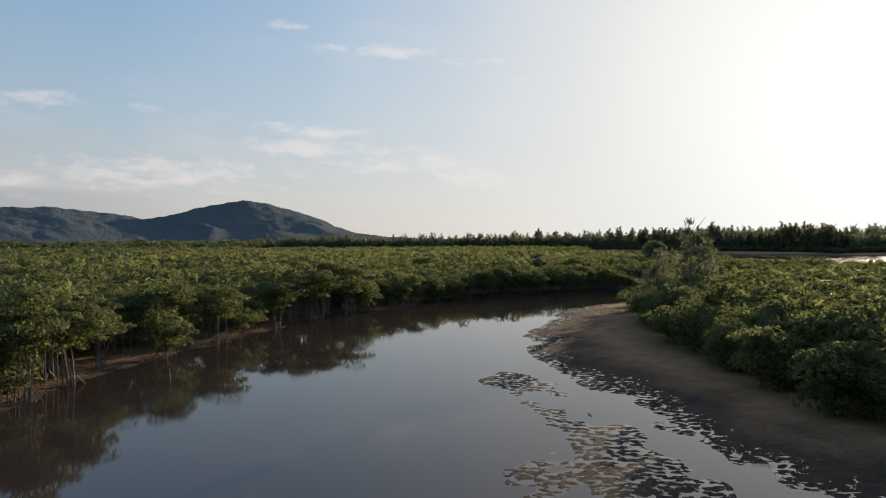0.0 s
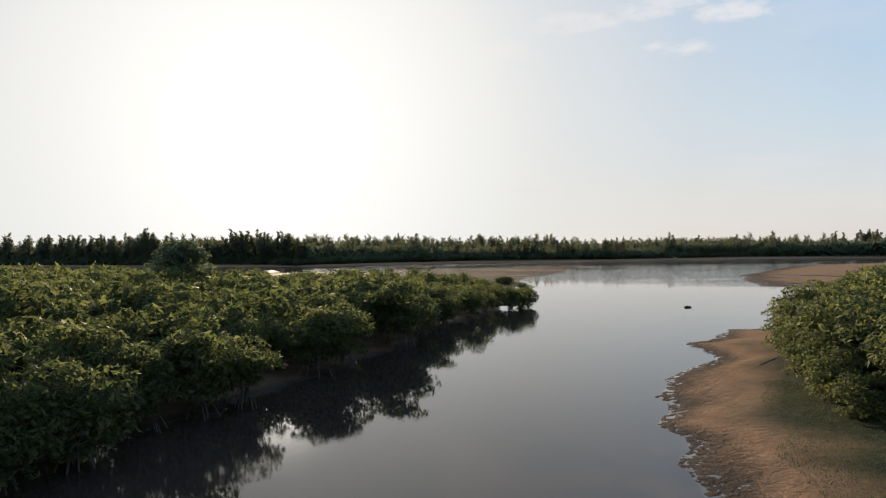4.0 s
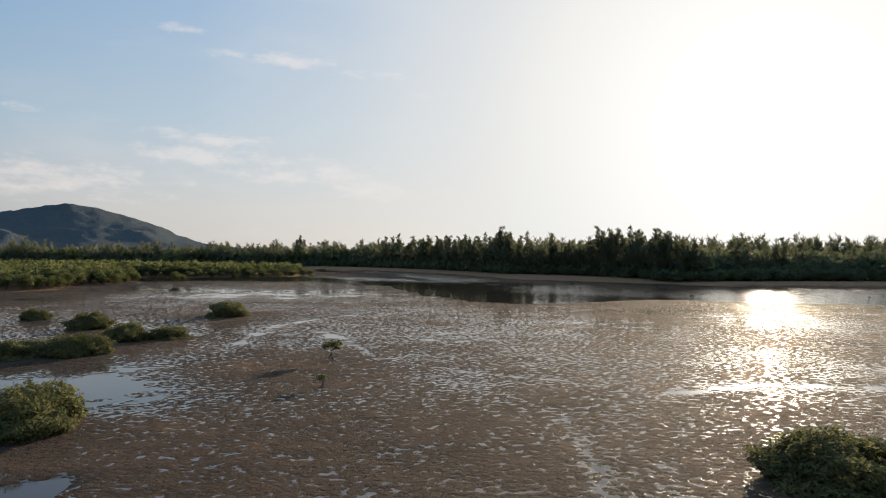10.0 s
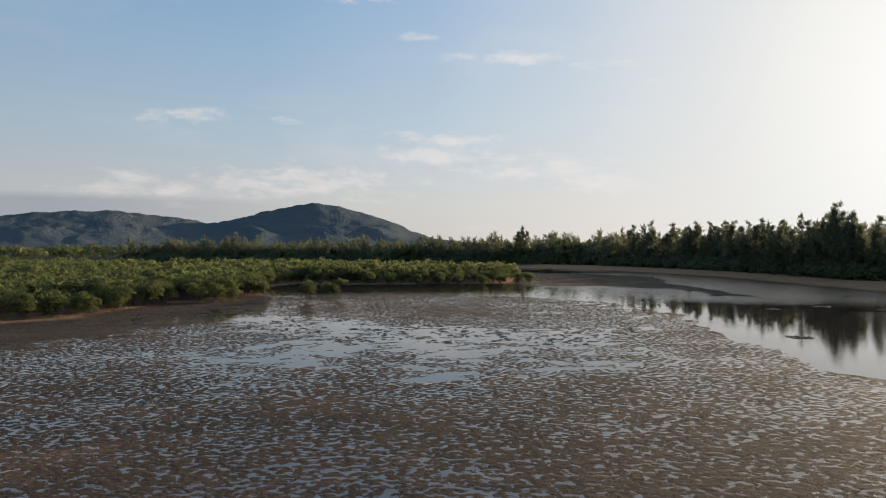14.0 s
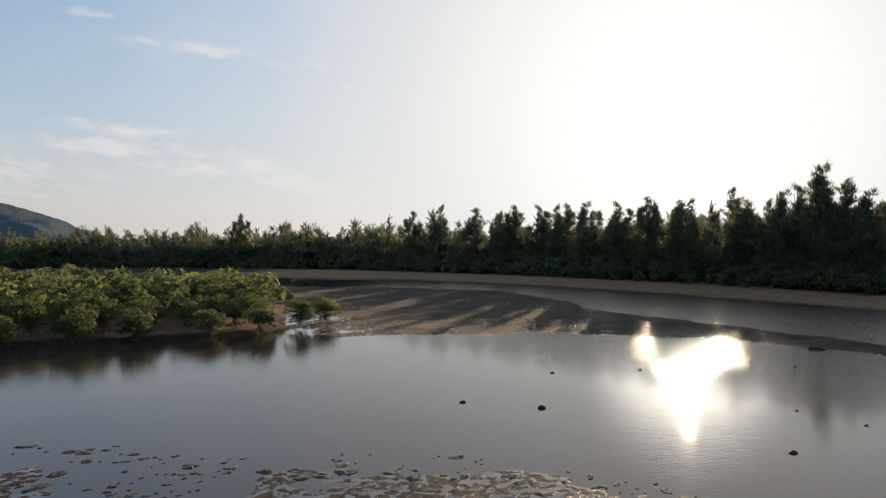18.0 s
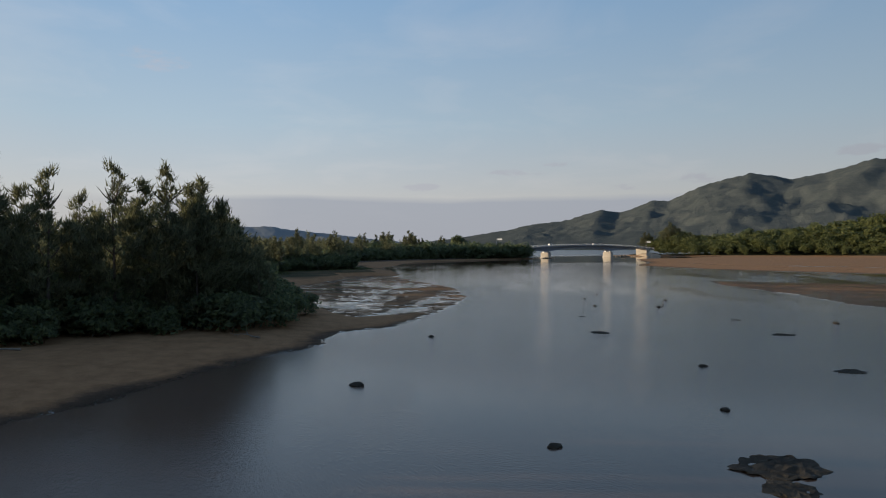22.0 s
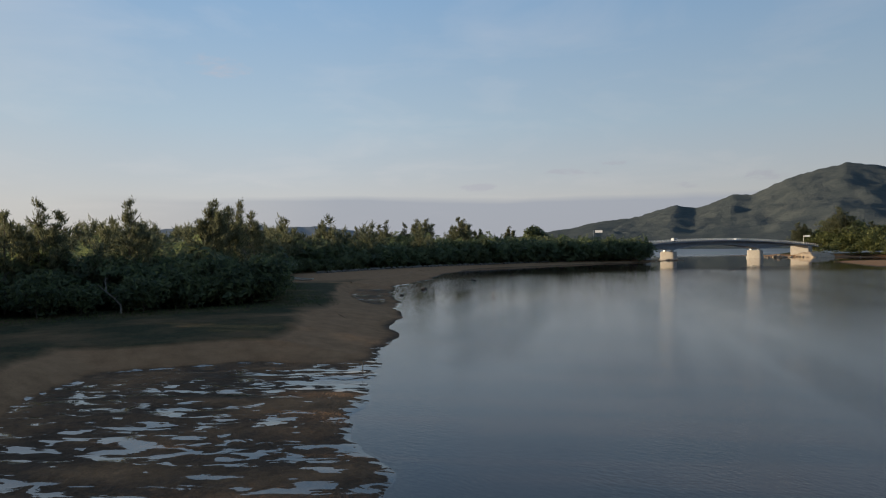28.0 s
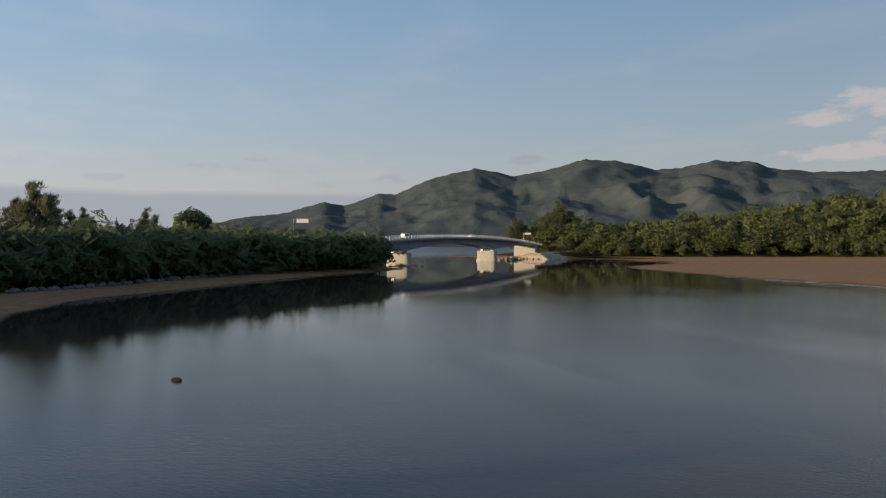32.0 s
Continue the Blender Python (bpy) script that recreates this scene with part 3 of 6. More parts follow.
def ground_height(x, y):
    x, y = np.asarray(x, float), np.asarray(y, float)
    wob = (vnoise(x, y, 9, 1) - 0.5) * np.where((x > 215) & (x < 300), 0.9, 2.4) + (vnoise(x, y, 2.5, 2) - 0.5) * np.where(x > 215, 0.6, 1.8)
    w, e, s, n, m, c, g, b, q, z = [inside(p, x, y) + wob for p in (WEST_BANK, EAST_BANK, SAND_FLAT, NORTH_SHORE, MUD_FLAT, SPIT, LAGOON, BAR, PATCH, CRUMBS)]

    def shore(d, slope, top):
        return np.where(d > 0, np.minimum(d * slope, top), np.maximum(d * 0.12, -1.0))
    h = np.maximum(shore(w, 0.10, 0.16), shore(e + 0.6, np.where(y < 96, 0.028, 0.07), 0.7))
    h = np.maximum(h, shore(s + 2.5, 0.02, 0.35))
    east = np.clip((x - 318) / 25, 0, 1)
    north = shore(n + 0.9, 0.075 + 0.07 * east, 1.02 + 0.33 * east * np.clip((470 - x) / 30, 0, 1))
    wet_n = np.maximum(np.clip(g / 3 + 0.15, 0, 1), np.clip((inside(WET, x, y) + wob * 0.5) / 2.5 + 0.3, 0, 1))
    north = north * (1 - wet_n) + (0.04 + 0.03 * np.clip((x - 390) / 10, 0, 1) + 0.05 * (1 - np.clip((x - 318) / 10, 0, 1) * np.clip((392 - x) / 8, 0, 1)) * np.clip((vnoise((x + y) * 0.25, (x - y), 4, 12) - 0.5) * 3, -0.6, 1)) * wet_n
    # long low beds of mud in the wet corner
    bed = vnoise((x * 0.46 + y * 0.89) * 0.33, x * 0.89 - y * 0.46, 1.9, 13) * 0.7 + vnoise((x * 0.46 + y * 0.89) * 0.4, x * 0.89 - y * 0.46, 0.8, 14) * 0.3
    far_n = np.clip((x - 318) / 10, 0, 1) * np.clip((392 - x) / 8, 0, 1)
    north = north + far_n * np.clip(wet_n * 1.6, 0, 1) * (0.15 * (bed - 0.5) + 0.014)
    h = np.maximum(h, north)
    flats = np.maximum(np.maximum(shore(m, np.where(y > 396, 0.0055, 0.02), 0.035), shore(c, 0.02, 0.022 - 0.008 * np.clip((x - 118) / 15, 0, 1))), shore(b, 0.06, 0.06))
    flats = np.maximum(flats, np.maximum(shore(q + 0.5, 0.05, 0.03), shore(z + 0.3, 0.03, 0.01)))
    h = np.maximum(h, flats)
    # pools and mounds of the tidal mud, with a few drier swells
    fade = np.exp(-np.abs(h) / 0.15)

    def swell(cx, cy, rad, up):
        return up * np.exp(-((x - cx) ** 2 + (y - cy) ** 2) / rad ** 2)
    big = (vnoise(x, y, 20, 3) - 0.5) * 0.06 + (vnoise(x, y, 6, 4) - 0.5) * 0.05
    big = big + swell(118, 219, 12, 0.07) + swell(153, 217, 7, 0.06) + swell(188, 236, 20, 0.06) + swell(122, 205, 6, 0.05) + swell(110, 246, 6, 0.03) + swell(123, 262, 5, 0.04) + swell(116, 252, 7, 0.05) + swell(140, 214, 7, 0.05) + swell(225, 262, 26, 0.06) + swell(96, 262, 9, 0.05) + swell(103, 295, 7, 0.05) + swell(120, 470, 14, 0.05)
    big = big - swell(96, 240, 10, 0.05) - swell(103, 247, 6, 0.03) - swell(107, 243, 4, 0.02) - swell(106, 238, 5, 0.03) - swell(98, 360, 13, 0.045) - swell(82, 371, 10, 0.06) - swell(96, 366, 6, 0.025) + swell(262, 370, 8, 0.03) + swell(275, 361, 8, 0.03) + swell(288, 350, 7, 0.025) + swell(245, 383, 4, 0.03) + swell(257.5, 363, 2.4, 0.06) + swell(249.5, 368, 3, 0.06) - swell(112, 276, 6, 0.03) - swell(130, 240, 5, 0.05) + swell(104, 396, 15, 0.022) - swell(112, 360, 13, 0.035) - swell(68, 387, 10, 0.045) - swell(76, 376, 9, 0.03) - swell(78, 405, 8, 0.02) - swell(134, 208, 6, 0.04) - swell(98, 379, 11, 0.022) - swell(85, 364, 6, 0.03)
    sx, sy = x * 0.93 + y * 0.36, (y * 0.93 - x * 0.36) * 1.4
    small = ((vnoise(sx, sy, 1.5, 5) - 0.5) * 0.05 + (vnoise(x, y, 0.9, 6) - 0.5) * 0.04) * (1 - 0.75 * far_n)
    low_bar = np.clip((c + 4) / 3, 0, 1) * np.clip((x - 112) / 14, 0, 1)
    small = small * (1 - 0.6 * np.clip((x - 212) / 8, 0, 1)) * (1 - 0.55 * low_bar)
    big = big * (1 - 0.75 * low_bar)
    h = h + np.where(h > -0.5, (big + small) * np.clip(fade, 0.15, 1), 0)
    for way, half, deep in CREEKS:
        way = np.array(way)
        best = np.full(x.shape, 1e9)
        near = (x > way[:, 0].min() - 12) & (x < way[:, 0].max() + 12) & (y > way[:, 1].min() - 12) & (y < way[:, 1].max() + 12)
        if not near.any():
            continue
        for (ax, ay), (bx, by) in zip(way, way[1:]):
            dx, dy = bx - ax, by - ay
            t = np.clip(((x - ax) * dx + (y - ay) * dy) / (dx * dx + dy * dy), 0, 1)
            best = np.minimum(best, (x - ax - t * dx) ** 2 + (y - ay - t * dy) ** 2)
        wide = half * (0.6 + 0.9 * vnoise(x, y, 4, 9)) + (vnoise(x, y, 1.6, 10) - 0.5) * half
        h = h - deep * np.exp(-best / np.maximum(wide, 0.3) ** 2)
    # islet at the bridge pier, and the road bank beyond the bridge
    h = np.maximum(h, 0.24 - ((x - 593) ** 2 / 40 + (y - 82) ** 2 / 120) * 0.3)
    h = h + 7.5 * np.exp(-((x - 625) / 22) ** 2 - ((y + 92) / 34) ** 2)
    # ground climbs behind the woods to the south
    back = inside(WOODS_SOUTH, x, y)
    h = h + np.clip(back - 4, 0, 110) * 0.26 * np.clip((610 - x) / 120, 0, 1) * np.clip((x - 150) / 200, 0, 1)
    return h


def height_at(x, y):
    return float(ground_height(np.array([x]), np.array([y]))[0])


# ---- ground and water ----
def mud_material():
    m, tree, bsdf, add, join = material("tidal_mud_and_sand")
    geo = add("ShaderNodeNewGeometry")
    sep = add("ShaderNodeSeparateXYZ")
    join(geo.outputs["Position"], sep.inputs[0])
    n1 = add("ShaderNodeTexNoise", Scale=0.12, Detail=5.0, Roughness=0.6)
    n2 = add("ShaderNodeTexNoise", Scale=3.0, Detail=6.0, Roughness=0.65)
    n3 = add("ShaderNodeTexNoise", Scale=14.0, Detail=3.0, Roughness=0.6)
    for n in (n1, n2, n3):
        join(geo.outputs["Position"], n.inputs["Vector"])
    # dry: how far the surface stands above the water
    dry = add("ShaderNodeMapRange")
    dry.inputs[1].default_value, dry.inputs[2].default_value = 0.0, 0.45
    join(sep.outputs["Z"], dry.inputs[0])
    patch = add("ShaderNodeMath")
    patch.operation = "MULTIPLY_ADD"
    patch.inputs[1].default_value = 0.7
    join(n1.outputs[0], patch.inputs[0])
    join(dry.outputs[0], patch.inputs[2])
    grain = add("ShaderNodeMath")
    grain.operation = "MULTIPLY_ADD"
    grain.inputs[1].default_value = 0.35
    join(n2.outputs[0], grain.inputs[0])
    join(patch.outputs[0], grain.inputs[2])
    cr = add("ShaderNodeValToRGB")
    ramp(cr, [(0.25, (0.036, 0.029, 0.024)), (0.5, (0.056, 0.043, 0.033)), (0.75, (0.104, 0.071, 0.049)), (1.0, (0.285, 0.163, 0.087))])
    turf = add("ShaderNodeMapRange")
    turf.inputs[1].default_value, turf.inputs[2].default_value = 1.32, 1.54
    lift = add("ShaderNodeMath")
    lift.operation = "MULTIPLY_ADD"
    lift.inputs[1].default_value = 0.35
    join(n1.outputs[0], lift.inputs[0])
    join(sep.outputs["Z"], lift.inputs[2])
    # the bank of the creek is turfed lower down than the far shore
    creek_bank = add("ShaderNodeMapRange")
    creek_bank.inputs[1].default_value, creek_bank.inputs[2].default_value = 110.0, 70.0
    creek_bank.inputs[3].default_value, creek_bank.inputs[4].default_value = 0.0, 0.92
    join(sep.outputs["X"], creek_bank.inputs[0])
    rooted = add("ShaderNodeMath")
    join(lift.outputs[0], rooted.inputs[0])
    join(creek_bank.outputs[0], rooted.inputs[1])
    join(rooted.outputs[0], turf.inputs[0])
    green = add("ShaderNodeValToRGB")
    ramp(green, [(0.3, (0.024, 0.026, 0.014)), (0.7, (0.060, 0.058, 0.030))])
    join(n2.outputs[0], green.inputs[0])
    cover = add("ShaderNodeMix")
    cover.data_type = "RGBA"
    join(turf.outputs[0], cover.inputs[0])
    join(cr.outputs[0], cover.inputs[6])
    join(green.outputs[0], cover.inputs[7])
    # patches, grain, and dark lines of drift left by the tide
    n5 = add("ShaderNodeTexNoise", Scale=0.7, Detail=4.0, Roughness=0.6)
    join(geo.outputs["Position"], n5.inputs["Vector"])
    shade = add("ShaderNodeMath")
    shade.operation = "MULTIPLY_ADD"
    shade.inputs[1].default_value = 0.9
    join(n5.outputs[0], shade.inputs[0])
    join(n3.outputs[0], shade.inputs[2])
    worn = add("ShaderNodeMapRange")
    worn.inputs[1].default_value, worn.inputs[2].default_value = 0.6, 1.3
    worn.inputs[3].default_value, worn.inputs[4].default_value = 0.62, 1.3
    join(shade.outputs[0], worn.inputs[0])
    tide = add("ShaderNodeMath")
    tide.operation = "MULTIPLY_ADD"
    tide.inputs[1].default_value = 0.16
    join(n5.outputs[0], tide.inputs[0])
    join(sep.outputs["Z"], tide.inputs[2])
    line = add("ShaderNodeMath")
    line.operation = "PINGPONG"
    line.inputs[1].default_value = 0.16
    join(tide.outputs[0], line.inputs[0])
    drift = add("ShaderNodeMapRange")
    drift.inputs[1].default_value, drift.inputs[2].default_value = 0.0, 0.022
    drift.inputs[3].default_value, drift.inputs[4].default_value = 0.93, 1.0
    join(line.outputs[0], drift.inputs[0])
    both = add("ShaderNodeMath")
    both.operation = "MULTIPLY"
    join(worn.outputs[0], both.inputs[0])
    join(drift.outputs[0], both.inputs[1])
    tone = add("ShaderNodeHueSaturation")
    join(cover.outputs[2], tone.inputs["Color"])
    join(both.outputs[0], tone.inputs["Value"])
    join(tone.outputs[0], bsdf.inputs["Base Color"])
    # films of standing water between the mounds, fewer the higher the mud stands
    lay = add("ShaderNodeMapping")
    lay.inputs["Rotation"].default_value = (0, 0, 0.37)
    lay.inputs["Scale"].default_value = (0.95, 1.2, 0.0)
    join(geo.outputs["Position"], lay.inputs[0])
    weave = add("ShaderNodeTexNoise", Scale=3.1, Detail=5.5, Roughness=0.58, Distortion=0.3)
    join(lay.outputs[0], weave.inputs["Vector"])
    # rounded islands of mud, with water in the net of gaps between them
    bent = add("ShaderNodeMix")
    bent.data_type = "RGBA"
    bent.blend_type = "LINEAR_LIGHT"
    bent.inputs[0].default_value = 0.35
    join(lay.outputs[0], bent.inputs[6])
    join(weave.outputs["Color"], bent.inputs[7])
    isles = add("ShaderNodeTexVoronoi", Scale=2.1)
    isles.voronoi_dimensions = "2D"
    join(bent.outputs[2], isles.inputs["Vector"])
    pools = add("ShaderNodeMix")
    pools.inputs[0].default_value = 0.38
    join(weave.outputs[0], pools.inputs[2])
    join(isles.outputs["Distance"], pools.inputs[3])
    # the lagoon behind the sand drains in long streaks
    long = add("ShaderNodeMapping")
    long.vector_type = "TEXTURE"
    long.inputs["Rotation"].default_value = (0, 0, 1.1)
    long.inputs["Scale"].default_value = (1.9, 0.9, 1.0)
    join(geo.outputs["Position"], long.inputs[0])
    streaks = add("ShaderNodeTexNoise", Scale=1.25, Detail=5.0, Roughness=0.52, Distortion=0.5)
    join(long.outputs[0], streaks.inputs["Vector"])
    fuller = add("ShaderNodeMath")
    fuller.inputs[1].default_value = 0.025
    join(streaks.outputs[0], fuller.inputs[0])
    where = add("ShaderNodeMapRange")
    where.inputs[1].default_value, where.inputs[2].default_value = 214.0, 228.0
    join(sep.outputs["X"], where.inputs[0])
    pn = add("ShaderNodeMix")
    join(where.outputs[0], pn.inputs[0])
    join(pools.outputs[0], pn.inputs[2])
    join(fuller.outputs[0], pn.inputs[3])
    # sandier mud in the lagoon than on the flat
    sandy = add("ShaderNodeMath")
    sandy.operation = "MULTIPLY_ADD"
    sandy.inputs[1].default_value = 0.15
    # and on the bar north of the flat, which drains quicker
    bar = add("ShaderNodeMapRange")
    bar.inputs[1].default_value, bar.inputs[2].default_value = 424.0, 436.0
    join(sep.outputs["Y"], bar.inputs[0])
    sand = add("ShaderNodeMath")
    sand.operation = "MAXIMUM"
    join(where.outputs[0], sand.inputs[0])
    join(bar.outputs[0], sand.inputs[1])
    join(sand.outputs[0], sandy.inputs[0])
    join(grain.outputs[0], sandy.inputs[2])
    drier = add("ShaderNodeMath")
    drier.operation = "MULTIPLY_ADD"
    drier.inputs[1].default_value = -0.045
    join(bar.outputs[0], drier.inputs[0])
    join(pn.outputs[0], drier.inputs[2])
    join(sandy.outputs[0], cr.inputs[0])
    # firm drained sand on the point between the two wet corners
    firm = add("ShaderNodeMapRange")
    firm.inputs[1].default_value, firm.inputs[2].default_value = 363.0, 367.0
    join(sep.outputs["X"], firm.inputs[0])
    ends = add("ShaderNodeMapRange")
    ends.inputs[1].default_value, ends.inputs[2].default_value = 396.0, 391.0
    ends.inputs[3].default_value, ends.inputs[4].default_value = 0.0, -0.16
    join(sep.outputs["X"], ends.inputs[0])
    drained = add("ShaderNodeMath")
    drained.operation = "MULTIPLY_ADD"
    join(firm.outputs[0], drained.inputs[0])
    join(ends.outputs[0], drained.inputs[1])
    join(drier.outputs[0], drained.inputs[2])
    level = add("ShaderNodeMapRange")
    level.inputs[1].default_value, level.inputs[2].default_value = 0.0, 0.17
    level.inputs[3].default_value, level.inputs[4].default_value = 0.455, 0.80
    join(sep.outputs["Z"], level.inputs[0])
    over = add("ShaderNodeMath")
    over.operation = "SUBTRACT"
    join(drained.outputs[0], over.inputs[0])
    join(level.outputs[0], over.inputs[1])
    film = add("ShaderNodeMapRange")
    film.inputs[1].default_value, film.inputs[2].default_value = 0.0, 0.018
    join(over.outputs[0], film.inputs[0])
    damp = add("ShaderNodeMapRange")
    damp.inputs[1].default_value, damp.inputs[2].default_value = 0.0, 0.10
    damp.inputs[3].default_value, damp.inputs[4].default_value = 0.85, 0.95
    join(sep.outputs["Z"], damp.inputs[0])
    ro = add("ShaderNodeMix")
    join(film.outputs[0], ro.inputs[0])
    join(damp.outputs[0], ro.inputs[2])
    ro.inputs[3].default_value = 0.03
    join(ro.outputs[0], bsdf.inputs["Roughness"])
    sheen = add("ShaderNodeMapRange")
    sheen.inputs[3].default_value, sheen.inputs[4].default_value = 0.05, 0.5
    join(film.outputs[0], sheen.inputs[0])
    join(sheen.outputs[0], bsdf.inputs["Specular IOR Level"])
    hsum = add("ShaderNodeMath")
    hsum.operation = "MULTIPLY_ADD"
    clods = add("ShaderNodeMath")
    clods.operation = "MULTIPLY"
    clods.inputs[1].default_value = 2.8
    join(n2.outputs[0], clods.inputs[0])
    hsum.inputs[1].default_value = 0.5
    join(n3.outputs[0], hsum.inputs[0])
    join(clods.outputs[0], hsum.inputs[2])
    mound = add("ShaderNodeMath")
    mound.operation = "MULTIPLY_ADD"
    mound.inputs[1].default_value = -2.4
    join(pn.outputs[0], mound.inputs[0])
    join(hsum.outputs[0], mound.inputs[2])
    solid = add("ShaderNodeMath")
    solid.operation = "SUBTRACT"
    solid.inputs[0].default_value = 1.0
    join(film.outputs[0], solid.inputs[1])
    smooth = add("ShaderNodeMapRange")
    smooth.inputs[1].default_value, smooth.inputs[2].default_value = 0.08, 0.32
    smooth.inputs[3].default_value, smooth.inputs[4].default_value = 1.0, 0.16
    join(sep.outputs["Z"], smooth.inputs[0])
    rough = add("ShaderNodeMath")
    rough.operation = "MULTIPLY"
    join(solid.outputs[0], rough.inputs[0])
    join(smooth.outputs[0], rough.inputs[1])
    bp = add("ShaderNodeBump", Distance=0.12)
    join(rough.outputs[0], bp.inputs["Strength"])
    join(mound.outputs[0], bp.inputs["Height"])
    join(bp.outputs[0], bsdf.inputs["Normal"])
    return m


def water_material():
    m, tree, bsdf, add, join = material("estuary_water")
    geo = add("ShaderNodeNewGeometry")
    big = add("ShaderNodeTexNoise", Scale=0.02, Detail=3.0)
    stretch = add("ShaderNodeMapping")
    stretch.inputs["Rotation"].default_value = (0, 0, 0.5)
    stretch.inputs["Scale"].default_value = (1.0, 2.2, 1.0)
    join(geo.outputs["Position"], stretch.inputs[0])
    r1 = add("ShaderNodeTexNoise", Scale=2.9, Detail=4.0, Roughness=0.62)
    r2 = add("ShaderNodeTexNoise", Scale=0.25, Detail=2.0)
    join(stretch.outputs[0], r1.inputs["Vector"])
    join(stretch.outputs[0], r2.inputs["Vector"])
    join(geo.outputs["Position"], big.inputs["Vector"])
    sep = add("ShaderNodeSeparateXYZ")
    join(geo.outputs["Position"], sep.inputs[0])
    # sheltered creek to wind-rippled estuary
    open_water = add("ShaderNodeMapRange")
    open_water.inputs[1].default_value, open_water.inputs[2].default_value = 150.0, 200.0
    open_water.inputs[3].default_value, open_water.inputs[4].default_value = 0.05, 0.9
    join(sep.outputs["X"], open_water.inputs[0])
    patch = add("ShaderNodeMapRange")
    patch.inputs[1].default_value, patch.inputs[2].default_value = 0.35, 0.65
    patch.inputs[3].default_value, patch.inputs[4].default_value = 0.45, 1.0
    join(big.outputs[0], patch.inputs[0])
    lee = add("ShaderNodeMapRange")
    lee.inputs[1].default_value, lee.inputs[2].default_value = 455.0, 505.0
    lee.inputs[3].default_value, lee.inputs[4].default_value = 1.0, 0.05
    join(sep.outputs["X"], lee.inputs[0])
    wind = add("ShaderNodeMath")
    wind.operation = "MULTIPLY"
    join(patch.outputs[0], wind.inputs[0])
    join(lee.outputs[0], wind.inputs[1])
    # lanes of smooth and ruffled water along the wind
    lay = add("ShaderNodeMapping")
    lay.vector_type = "TEXTURE"
    lay.inputs["Rotation"].default_value = (0, 0, -0.62)
    lay.inputs["Scale"].default_value = (110.0, 13.0, 1.0)
    join(geo.outputs["Position"], lay.inputs[0])
    lanes = add("ShaderNodeTexNoise", Scale=1.0, Detail=3.0, Roughness=0.6, Distortion=0.4)
    join(lay.outputs[0], lanes.inputs["Vector"])
    ruffled = add("ShaderNodeMapRange")
    ruffled.interpolation_type = "SMOOTHSTEP"
    ruffled.inputs[1].default_value, ruffled.inputs[2].default_value = 0.40, 0.56
    ruffled.inputs[3].default_value, ruffled.inputs[4].default_value = 0.22, 1.0
    join(lanes.outputs[0], ruffled.inputs[0])
    # the lanes fade out down the estuary, where the wind reaches all the water
    windy = add("ShaderNodeMapRange")
    windy.inputs[1].default_value, windy.inputs[2].default_value = 250.0, 340.0
    windy.inputs[3].default_value, windy.inputs[4].default_value = 0.0, 0.72
    join(sep.outputs["X"], windy.inputs[0])
    evened = add("ShaderNodeMix")
    join(windy.outputs[0], evened.inputs[0])
    join(ruffled.outputs[0], evened.inputs[2])
    evened.inputs[3].default_value = 0.42
    laned = add("ShaderNodeMath")
    laned.operation = "MULTIPLY"
    join(evened.outputs[0], laned.inputs[0])
    join(open_water.outputs[0], laned.inputs[1])
    amount = add("ShaderNodeMath")
    amount.operation = "MULTIPLY"
    join(laned.outputs[0], amount.inputs[0])
    join(wind.outputs[0], amount.inputs[1])
    # a breeze ruffles the channel along the north shore and the mouth of the flat
    for cx, cy, rx, ry, force in ((166, 498, 60, 95, 1.15), (228, 368, 75, 55, 0.75), (112, 438, 62, 36, 0.1)):
        mid = add("ShaderNodeVectorMath")
        mid.operation = "MULTIPLY_ADD"
        mid.inputs[1].default_value = (1 / rx, 1 / ry, 0)
        mid.inputs[2].default_value = (-cx / rx, -cy / ry, 0)
        join(geo.outputs["Position"], mid.inputs[0])
        off = add("ShaderNodeVectorMath")
        off.operation = "LENGTH"
        join(mid.outputs[0], off.inputs[0])
        breeze = add("ShaderNodeMapRange")
        breeze.interpolation_type = "SMOOTHSTEP"
        breeze.inputs[1].default_value, breeze.inputs[2].default_value = 1.1, 0.6
        breeze.inputs[3].default_value, breeze.inputs[4].default_value = 0.0, force
        join(off.outputs["Value"], breeze.inputs[0])
        most = add("ShaderNodeMath")
        most.operation = "MAXIMUM"
        join(amount.outputs[0], most.inputs[0])
        join(breeze.outputs[0], most.inputs[1])
        amount = most
    waves = add("ShaderNodeMath")
    waves.operation = "MULTIPLY_ADD"
    waves.inputs[1].default_value = 0.85
    join(r1.outputs[0], waves.inputs[0])
    swells = add("ShaderNodeMath")
    swells.operation = "MULTIPLY"
    swells.inputs[1].default_value = 0.4
    join(r2.outputs[0], swells.inputs[0])
    join(swells.outputs[0], waves.inputs[2])
    bp = add("ShaderNodeBump", Distance=0.052)
    join(amount.outputs[0], bp.inputs["Strength"])
    join(waves.outputs[0], bp.inputs["Height"])
    join(bp.outputs[0], bsdf.inputs["Normal"])
    cr = add("ShaderNodeValToRGB")
    ramp(cr, [(0.35, (0.034, 0.024, 0.020)), (0.65, (0.048, 0.034, 0.027))])
    join(big.outputs[0], cr.inputs[0])
    # turbid shallows over sand: centre and reach of each
    last = cr.outputs[0]
